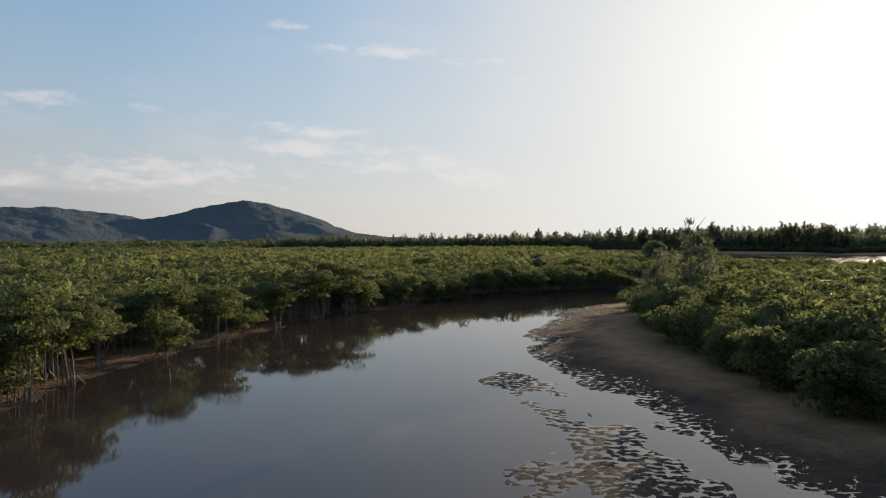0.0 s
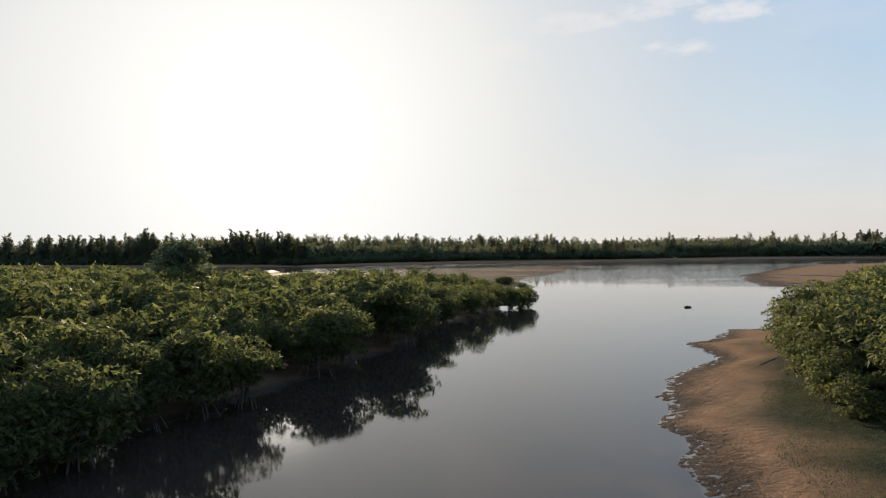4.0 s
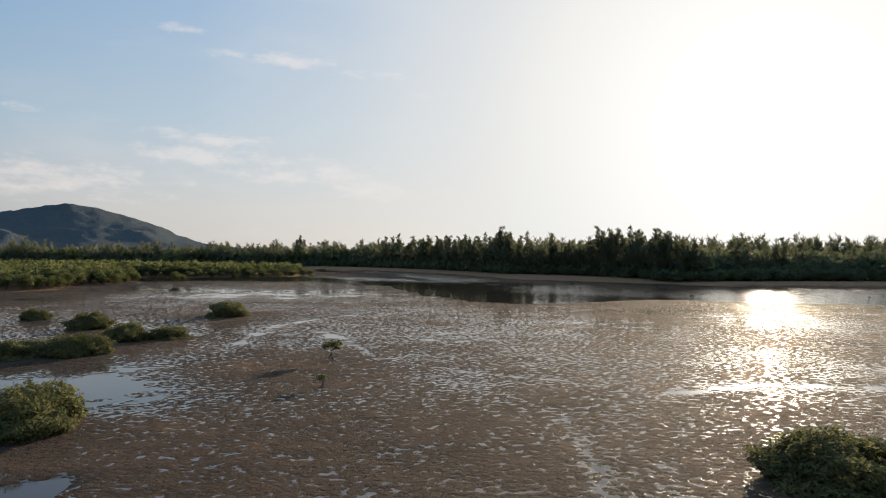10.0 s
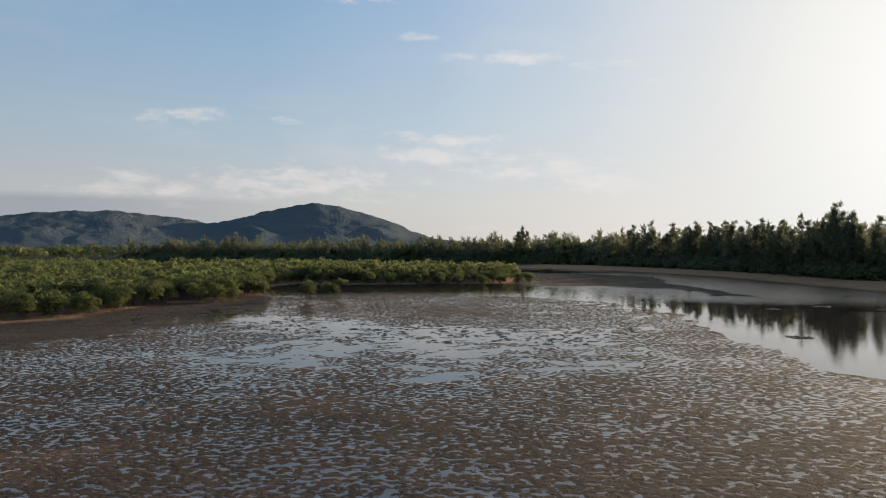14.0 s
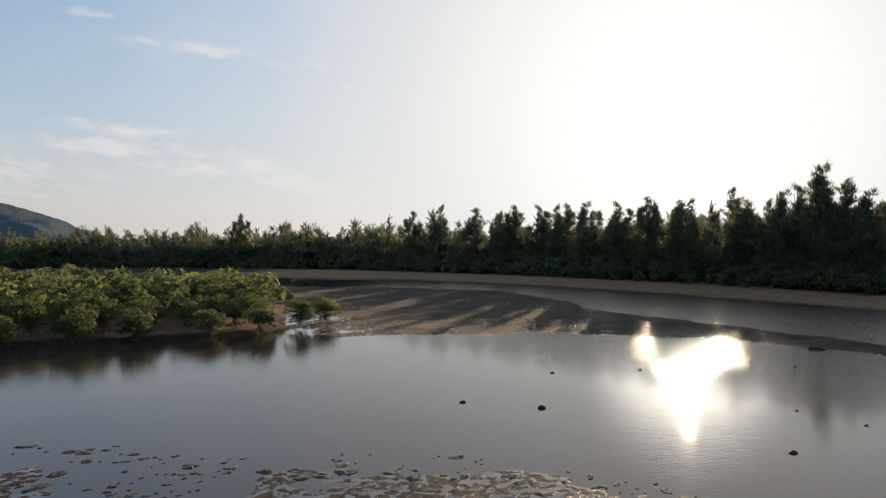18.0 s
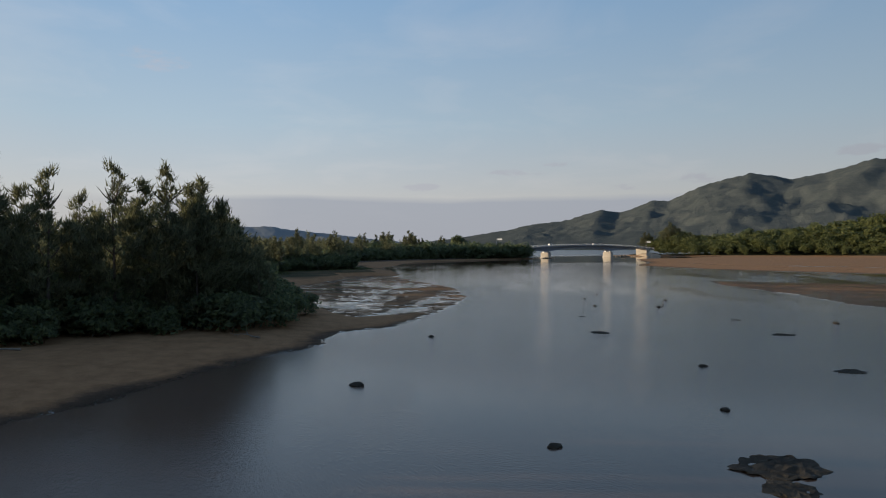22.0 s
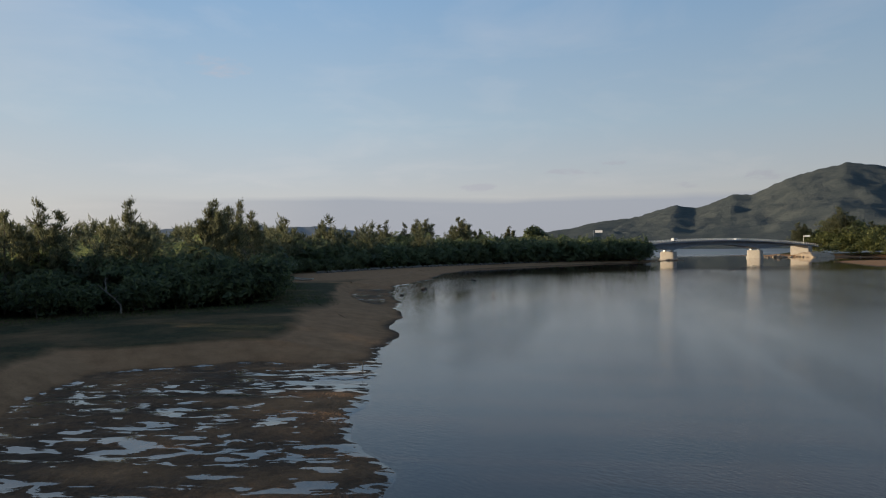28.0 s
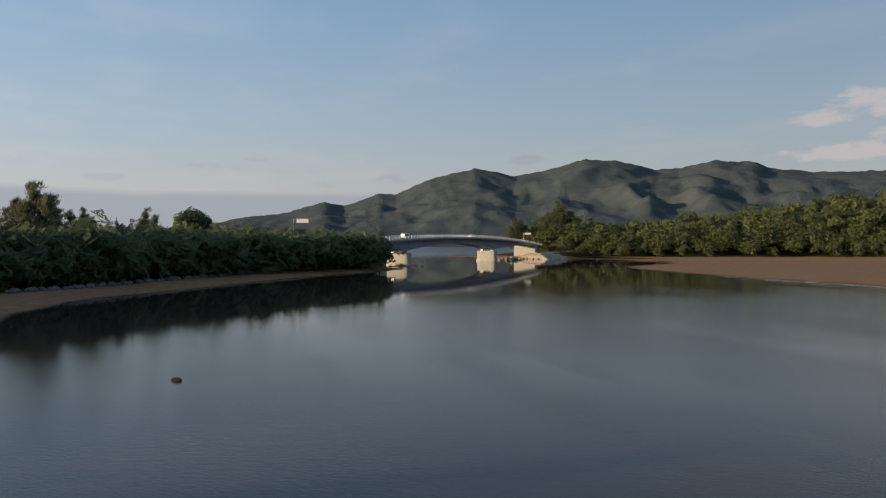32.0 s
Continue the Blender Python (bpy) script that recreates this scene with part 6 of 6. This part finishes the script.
# ---- beached skiff ----
def skiff():
    boat = thing("skiff", "small weathered wooden skiff drawn up on the sand", "boat", at=pose(457, 306.6, height_at(457, 306.6) + 0.02, 4, 0, 48))
    bm = bmesh.new()
    ribs = []
    for k in range(9):
        u = k / 8
        w = 0.72 * math.sin(math.pi * (0.12 + 0.80 * u)) ** 0.6
        zb = 0.05 + 0.25 * abs(u - 0.45) ** 2 * 4
        zt = 0.5 + 0.28 * max(0, u - 0.5) * 2
        x = -2.4 + 4.8 * u
        ring = [(-w, zt), (-w * 0.9, zb + 0.12), (-w * 0.45, zb), (w * 0.45, zb), (w * 0.9, zb + 0.12), (w, zt)]
        ribs.append([bm.verts.new((x, a, b)) for a, b in ring])
    for a, b in zip(ribs, ribs[1:]):
        for i in range(5):
            bm.faces.new((a[i], b[i], b[i + 1], a[i + 1]))
    bm.faces.new(ribs[0])
    bm.faces.new(ribs[-1][::-1])
    me = bpy.data.meshes.new("hull")
    bm.to_mesh(me)
    bm.free()
    me.materials.append(HULL)
    hull = part("hull", me, HULL, boat, "pale painted hull")
    mod = hull.modifiers.new("planking", "SOLIDIFY")
    mod.thickness = 0.04
    for x in (-1.2, 0.1, 1.3):
        bm = bmesh.new()
        box(bm, x - 0.14, x + 0.14, -0.6, 0.6, 0.38, 0.42, 0.008)
        part("thwart", bm, DEADWOOD, boat)
    for side in (-1, 1):
        bm = bmesh.new()
        tube(bm, [(-2.4 + 4.8 * k / 8, side * 0.74 * math.sin(math.pi * (0.12 + 0.80 * k / 8)) ** 0.6, 0.5 + 0.28 * max(0, k / 8 - 0.5) * 2) for k in range(9)], 0.03, 5)
        part("gunwale", bm, DEADWOOD, boat)


skiff()

# ---- bridge ----
B0, BU = Vector((597.4, 79.4, 0)), Vector((13, -77.6, 0)).normalized()
BRIDGE_TURN = math.degrees(math.atan2(BU.y, BU.x))


def deck_top(s):
    return 10.35 - 0.00042 * (s - 45) ** 2


def soffit(s):
    if 0 <= s <= 78.7:
        return 7.9 - 2.5 * abs((s - 39.3) / 39.3) ** 2.2
    out = -s if s < 0 else s - 78.7
    return min(5.4 + 2.3 * (out / 45), 7.6)


def girder_slice(bm, s0, s1, n, w, top, low):
    rings = []
    for k in range(n + 1):
        s = s0 + (s1 - s0) * k / n
        t, b = top(s), low(s)
        rings.append([bm.verts.new((s, y, z)) for y, z in ((-w, t), (w, t), (w, b), (-w, b))])
    for a, c in zip(rings, rings[1:]):
        for i in range(4):
            bm.faces.new((a[i], a[(i + 1) % 4], c[(i + 1) % 4], c[i]))
    bm.faces.new(rings[0][::-1])
    bm.faces.new(rings[-1])
    bmesh.ops.recalc_face_normals(bm, faces=bm.faces)


def build_bridge():
    at = Matrix.Translation(B0) @ Matrix.Rotation(math.atan2(BU.y, BU.x), 4, "Z")
    br = thing("road_bridge", "grey haunched girder road bridge on pale concrete piers", "bridge", at=at)
    for s0, s1 in ((-22, 0), (0, 78.7), (78.7, 128)):
        bm = bmesh.new()
        girder_slice(bm, s0 + 0.05, s1 - 0.05, 24, 3.4, lambda s: deck_top(s) - 0.45, soffit)
        part("girder", bm, GIRDER, br, "grey haunched box girder")
    bm = bmesh.new()
    girder_slice(bm, -60, 140, 50, 5.6, lambda s: deck_top(s) - 0.06, lambda s: deck_top(s) - 0.5)
    part("deck_slab", bm, GIRDER, br)
    bm = bmesh.new()
    girder_slice(bm, -60, 140, 50, 4.3, lambda s: deck_top(s), lambda s: deck_top(s) - 0.055)
    part("roadway", bm, ASPHALT, br)
    for side in (-1, 1):
        bm = bmesh.new()
        girder_slice(bm, -60, 140, 50, 0.16, lambda s: deck_top(s) + 0.28, lambda s: deck_top(s) - 0.05)
        kerb = part("kerb", bm, CONCRETE, br)
        kerb.location = (0, side * 5.3, 0)
        for z in (0.72, 1.02):
            bm = bmesh.new()
            tube(bm, [(-60 + 4 * k, side * 5.3, deck_top(-60 + 4 * k) + z) for k in range(51)], 0.05, 5)
            part("rail", bm, RAIL, br)
        bm = bmesh.new()
        box(bm, -0.11, 0.11, -0.1, 0.1, 0.0, 1.02, 0.02)
        post = bpy.data.meshes.new("rail_post")
        bm.to_mesh(post)
        bm.free()
        post.materials.append(RAIL)
        for k in range(95):
            s = -59 + k * 2.1
            o = part("rail_post", post, RAIL, br)
            o.location = (s, side * 5.3, deck_top(s) + 0.27)
    for s in (0.0, 78.7):
        bm = bmesh.new()
        for z0, z1, a, b in ((-1.5, 0.9, 2.2, 4.9), (0.9, 4.6, 1.9, 4.5)):
            rings = []
            for z in (z0, z1):
                rings.append([bm.verts.new((a * math.copysign(abs(math.cos(q)) ** 0.45, math.cos(q)), b * math.copysign(abs(math.sin(q)) ** 0.45, math.sin(q)), z)) for q in [2 * math.pi * i / 28 for i in range(28)]])
            for i in range(28):
                bm.faces.new((rings[0][i], rings[0][(i + 1) % 28], rings[1][(i + 1) % 28], rings[1][i]))
            bm.faces.new(rings[1])
            bm.faces.new(rings[0][::-1])
        pier = part("pier", bm, CONCRETE, br, "pale concrete pier")
        pier.location = (s, 0, 0)
        for side in (-1, 1):
            bm = bmesh.new()
            box(bm, -0.6, 0.6, side * 2.4 - 0.6, side * 2.4 + 0.6, 4.6, 5.45, 0.03)
            o = part("bearing", bm, GREY, pier)
    for s, way in ((-21, -1), (127, 1)):
        bm = bmesh.new()
        box(bm, min(0, way * 4), max(0, way * 4), -5.8, 5.8, -1, deck_top(s) - 0.7, 0.05)
        o = part("abutment", bm, CONCRETE, br, "pale concrete abutment")
        o.location = (s, 0, 0)


build_bridge()


def on_bridge(s, side, z=0.0):
    p = B0 + BU * s + Vector((-BU.y, BU.x, 0)) * side
    return pose(p.x, p.y, deck_top(s) + z, 0, 0, BRIDGE_TURN)


def van(s, side, tint, label, tall=1.9, length=4.2):
    v = thing("van", label, "van", at=on_bridge(s, side))
    bm = bmesh.new()
    L, W = length / 2, 0.82
    prof = [(-L, 0.35), (-L, tall * 0.62), (-L + 0.15, tall - 0.05), (L - 1.1, tall), (L - 0.35, tall * 0.58), (L, tall * 0.48), (L, 0.35)]
    a = [bm.verts.new((x, -W, z)) for x, z in prof]
    b = [bm.verts.new((x, W, z)) for x, z in prof]
    for i in range(len(prof)):
        j = (i + 1) % len(prof)
        bm.faces.new((a[i], a[j], b[j], b[i]))
    bm.faces.new(a[::-1])
    bm.faces.new(b)
    bmesh.ops.recalc_face_normals(bm, faces=bm.faces)
    bmesh.ops.bevel(bm, geom=list(bm.edges), offset=0.05, segments=2, affect="EDGES")
    part("body", bm, tint, v)
    for sy in (-1, 1):
        bm = bmesh.new()
        box(bm, -L + 0.3, L - 1.2, sy * (W + 0.005) - 0.01, sy * (W + 0.005) + 0.01, tall * 0.58, tall * 0.86, 0.004)
        part("side_window", bm, DARKGLASS, v)
        for sx in (-L + 0.75, L - 0.75):
            bm = bmesh.new()
            bmesh.ops.create_cone(bm, cap_ends=True, segments=20, radius1=0.31, radius2=0.31, depth=0.2, matrix=Matrix.Translation((sx, sy * (W - 0.08), 0.31)) @ Matrix.Rotation(math.pi / 2, 4, "X"))
            part("wheel", bm, RUBBER, v)


van(8, 2.0, WHITE, "small white van crossing the road bridge")
van(58, -2.0, WHITE, "white car crossing the road bridge", 1.5, 4.3)


def road_sign(x, y, z, turn, w, h, reach):
    s = thing("road_sign", "white road sign panel on a grey cantilever post", "sign", "road signs", at=pose(x, y, 0, 0, 0, turn))
    g = height_at(x, y)
    bm = bmesh.new()
    tube(bm, [(0, 0, g - 0.5), (0, 0, z + h)], [0.14, 0.1], 10)
    part("post", bm, GREY, s)
    for k in (0.25, 0.75):
        bm = bmesh.new()
        tube(bm, [(0, 0, z + h * k), (-reach - w, 0, z + h * k)], 0.05, 6)
        part("arm", bm, GREY, s)
    bm = bmesh.new()
    box(bm, -reach - w, -reach, -0.04, 0.04, z, z + h, 0.015)
    panel = part("panel", bm, WHITE, s, "white sign panel")
    for k, (x0, x1) in enumerate(((0.3, 0.9), (1.2, 3.2))):
        bm = bmesh.new()
        box(bm, -reach - w + x0, -reach - w + min(x1, w - 0.3), -0.062, -0.045, z + h * 0.35, z + h * 0.65)
        part("marking", bm, GREY, panel)


road_sign(605.5, 121.5, 14.6, 35, 3.8, 1.3, 1.0)
road_sign(628, -62, 12.6, 35, 3.2, 1.1, 0.6)

# sandy islets and rubble round the piers
def rubble(name, cx, cy, n, spread, size, label):
    r = np.random.RandomState(int(cx))
    parent = thing(name, label, "rubble", "rubble by the bridge", at=pose(cx, cy, 0))
    for k in range(n):
        u = r.normal(0, 1, 2) * spread
        o = part("stone", stones[k % 4], RIPRAP, parent)
        s = size * r.uniform(0.6, 1.4)
        o.matrix_basis = pose(u[0], u[1], 0.1 + max(0, 1.6 - np.hypot(*(u / spread)) * 1.1) * size * 0.8, r.uniform(0, 90), r.uniform(0, 90), r.uniform(0, 360)) @ Matrix.Diagonal((s, s, s * 0.8, 1))


stones = []
for i in range(4):
    me = rock_mesh(40 + i, 0.75, True).copy()
    me.materials.clear()
    me.materials.append(RIPRAP)
    stones.append(me)
rubble("rubble_heap", 607, -14, 34, np.array([3.0, 5.0]), 0.8, "heap of tan rubble stones beside the bridge pier")
bm = bmesh.new()
bmesh.ops.create_grid(bm, x_segments=60, y_segments=30, size=1.0)
for v in bm.verts:
    c = Vector((v.co.x * 4, v.co.y * 3, 3.3))
    edge_out = max(abs(v.co.x) ** 3, abs(v.co.y) ** 3)
    v.co = Vector((v.co.x * 14 + noise.noise(c) * 1.2, v.co.y * 7 + noise.noise(c * 1.7) * 1.0, 3.3 * (1 - edge_out) ** 0.5 + 0.7 * noise.noise(c * 1.9) + 0.25 * noise.noise(c * 6) - 0.5))
whole("earth_bank", bm, RIPRAP, "sunlit tan bank of earth and rubble below the bridge end", "bank", at=pose(607, -44, 0, 0, 0, -28))
rubble("rubble_bank", 606, -41, 44, np.array([9.0, 4.0]), 0.55, "sunlit tan rubble bank below the bridge abutment")
rubble("rubble_apron", 594, 84, 26, np.array([4.0, 5.5]), 0.45, "low stone apron round the bridge pier")

# revetment of stones along the wooded point
r = np.random.RandomState(360)
edge = [(500, 292), (528, 259), (545, 230), (549, 215), (559, 194), (578, 149), (590, 120), (597, 101)]
bank_stones = []
for me in stones:
    me = me.copy()
    me.materials.clear()
    me.materials.append(REVET)
    bank_stones.append(me)
wall = thing("stone_revetment", "low bank of grey stones below the thicket", "revetment")
for (ax, ay), (bx, by) in zip(edge, edge[1:]):
    L = math.hypot(bx - ax, by - ay)
    n = int(L / 0.95)
    for k in range(n):
        for row in range(1):
            t = (k + r.uniform(-0.3, 0.3)) / n
            x, y = ax + (bx - ax) * t + r.normal(0, 0.35), ay + (by - ay) * t + r.normal(0, 0.35)
            o = part("stone", bank_stones[k % 4], REVET, wall)
            s = r.uniform(0.5, 0.85)
            o.matrix_basis = pose(x, y, max(height_at(x, y), 0.1) + 0.1, r.uniform(-20, 20), r.uniform(-20, 20), r.uniform(0, 360)) @ Matrix.Diagonal((s, s, s, 1))


# ---- reeds and grass ----
def blades(name, spots, high, wide, mat, label, category, seed):
    r = np.random.RandomState(seed)
    n = len(spots)
    z = np.maximum(ground_height(spots[:, 0], spots[:, 1]), -0.3)
    a = r.uniform(0, 2 * math.pi, n)
    s = high * r.uniform(0.5, 1.2, n)
    side = np.stack([np.cos(a), np.sin(a), 0 * a], 1) * wide / 2
    base = np.stack([spots[:, 0], spots[:, 1], z - 0.03], 1)
    tip = base + np.stack([r.normal(0, 0.25, n) * s, r.normal(0, 0.25, n) * s, s], 1)
    v = np.stack([base - side, base + side, tip], 1).reshape(-1, 3)
    whole(name, mesh_np(name, v, np.arange(3 * n).reshape(n, 3), mat), mat, label, category, kind="stuff")


r = np.random.RandomState(370)
spots = np.concatenate([r.normal((110.5, 182), (2.2, 2.2), (260, 2)), r.normal((113, 184.5), (1.6, 1.8), (110, 2)), r.normal((105, 176), (3, 2), (160, 2))])
blades("reeds", spots, 0.9, 0.02, REED, "thin reeds standing in the shallows at the mangrove tip", "reeds", 371)
spots = r.uniform((20, 88), (56, 118), (150000, 2))
spots = spots[(inside(EAST_BANK, spots[:, 0], spots[:, 1]) > 2.9 + 1.4 * vnoise(spots[:, 0], spots[:, 1], 3, 78)) & (vnoise(spots[:, 0], spots[:, 1], 4, 77) + r.uniform(-0.3, 0.3, len(spots)) > 0.30)]
blades("grass", spots, 0.085, 0.04, GRASS, "short green grass on the sandy bank", "grass", 372)
spots = r.uniform((340, 310), (470, 370), (90000, 2))
edge_of = inside(WOODS_NORTH, spots[:, 0], spots[:, 1])
spots = spots[(ground_height(spots[:, 0], spots[:, 1]) > 0.8) & (edge_of < 1) & (edge_of + r.uniform(0, 4, len(spots)) > -3.5)]
blades("shore_grass", spots, 0.2, 0.07, GRASS, "short dark grass between sand and thicket", "grass", 373)


def stake(x, y, high, lean):
    """A thin weathered pole stuck in the mud."""
    bm = bmesh.new()
    tube(bm, [(0, 0, -0.5), (lean * 0.5, 0.02, high * 0.5), (lean, 0, high)], [0.035, 0.03, 0.022], 6)
    whole("stake", bm, DEADWOOD, "thin grey wooden stake standing in shallow water", "stake", "stakes in the water", at=pose(x, y, 0, 0, 0, x * 7))


stake(-18.9, 48.3, 0.95, 0.06)
stake(354.1, 326.9, 0.7, 0.12)
for i, (x, y, s) in enumerate([(92.7, 364.9, 0.8), (86.3, 364.9, 0.6), (105.6, 378.8, 0.8), (96, 360, 0.5)]):
    whole("oyster_clump", shelves[i % 4], ROCK, "low dark clump of oysters and mud on the flat", "clump", "clumps on the mud flat", at=pose(x, y, 0.0, 0, 0, i * 71) @ Matrix.Diagonal((s * 0.7, s * 0.6, s * 0.9, 1)))


def mud_clods(spots, seed):
    """Ragged little mounds of mud that stand a few centimetres out of the shallow water."""
    r = np.random.RandomState(seed)
    n, sides = len(spots), 8
    z = np.clip(ground_height(spots[:, 0], spots[:, 1]), -0.08, 0.02)
    long = 0.07 + 0.33 * r.uniform(0, 1, n) ** 2.6
    wide, turn = long * r.uniform(0.4, 0.8, n), 0.37 + r.normal(0, 0.35, n)
    high = 0.018 + long * r.uniform(0.04, 0.13, n)
    a = np.arange(sides) * 2 * math.pi / sides
    levels = []
    for reach, up in ((1.25, -1.0), (1.0, 0.25), (0.72, 0.75)):
        k = reach * r.uniform(0.5, 1.4, (n, sides))
        u, v = np.cos(a) * k * long[:, None], np.sin(a) * k * wide[:, None]
        c, d = np.cos(turn)[:, None], np.sin(turn)[:, None]
        h = np.where(up < 0, z[:, None] - 0.05, high[:, None] * up * r.uniform(0.3, 1.7, (n, sides)))
        levels.append(np.stack([spots[:, :1] + u * c - v * d, spots[:, 1:] + u * d + v * c, h], -1))
    top = np.stack([spots[:, 0], spots[:, 1], high], -1)[:, None]
    verts = np.concatenate(levels + [top], 1)
    faces = []
    for i in range(sides):
        j = (i + 1) % sides
        for b in (0, sides):
            faces += [(b + i, b + j, b + sides + j), (b + i, b + sides + j, b + sides + i)]
        faces.append((2 * sides + i, 2 * sides + j, 3 * sides))
    size = 3 * sides + 1
    faces = (np.array(faces)[None] + (np.arange(n) * size)[:, None, None]).reshape(-1, 3)
    whole("mud_clods", mesh_np("mud_clods", verts.reshape(-1, 3), faces, CLOD), CLOD, "small ragged mounds of wet mud standing in shallow water", "mud", kind="stuff")


CLOD = noise_mat("wet_mud_clod", [(0.3, (0.045, 0.036, 0.029)), (0.7, (0.125, 0.098, 0.068))], 7.0, 0.8, 0.8, dist=0.03)
r = np.random.RandomState(380)
spots = r.uniform((60, 354), (126, 430), (17000, 2))
ground = ground_height(spots[:, 0], spots[:, 1])
clumped = vnoise(spots[:, 0], spots[:, 1], 2.2, 81) + r.uniform(-0.3, 0.3, len(spots))
spots = spots[(ground < 0.022) & (ground > -0.14) & (clumped > 0.55 - 0.12 * np.clip((spots[:, 0] - 80) / 25, 0, 1))]
mud_clods(spots, 381)
spots = np.concatenate([r.normal((98, 374.5), (3.2, 2.4), (70, 2)), r.normal((104, 378), (4, 3), (60, 2)), r.normal((90, 379), (7, 3), (50, 2))])
blades("water_stems", spots, 0.6, 0.014, REED, "sparse thin dead stems standing in the shallow water", "stems", 382)

for ob in READY:
    for o in (*ob.children_recursive, ob):
        bpy.data.objects.remove(o)
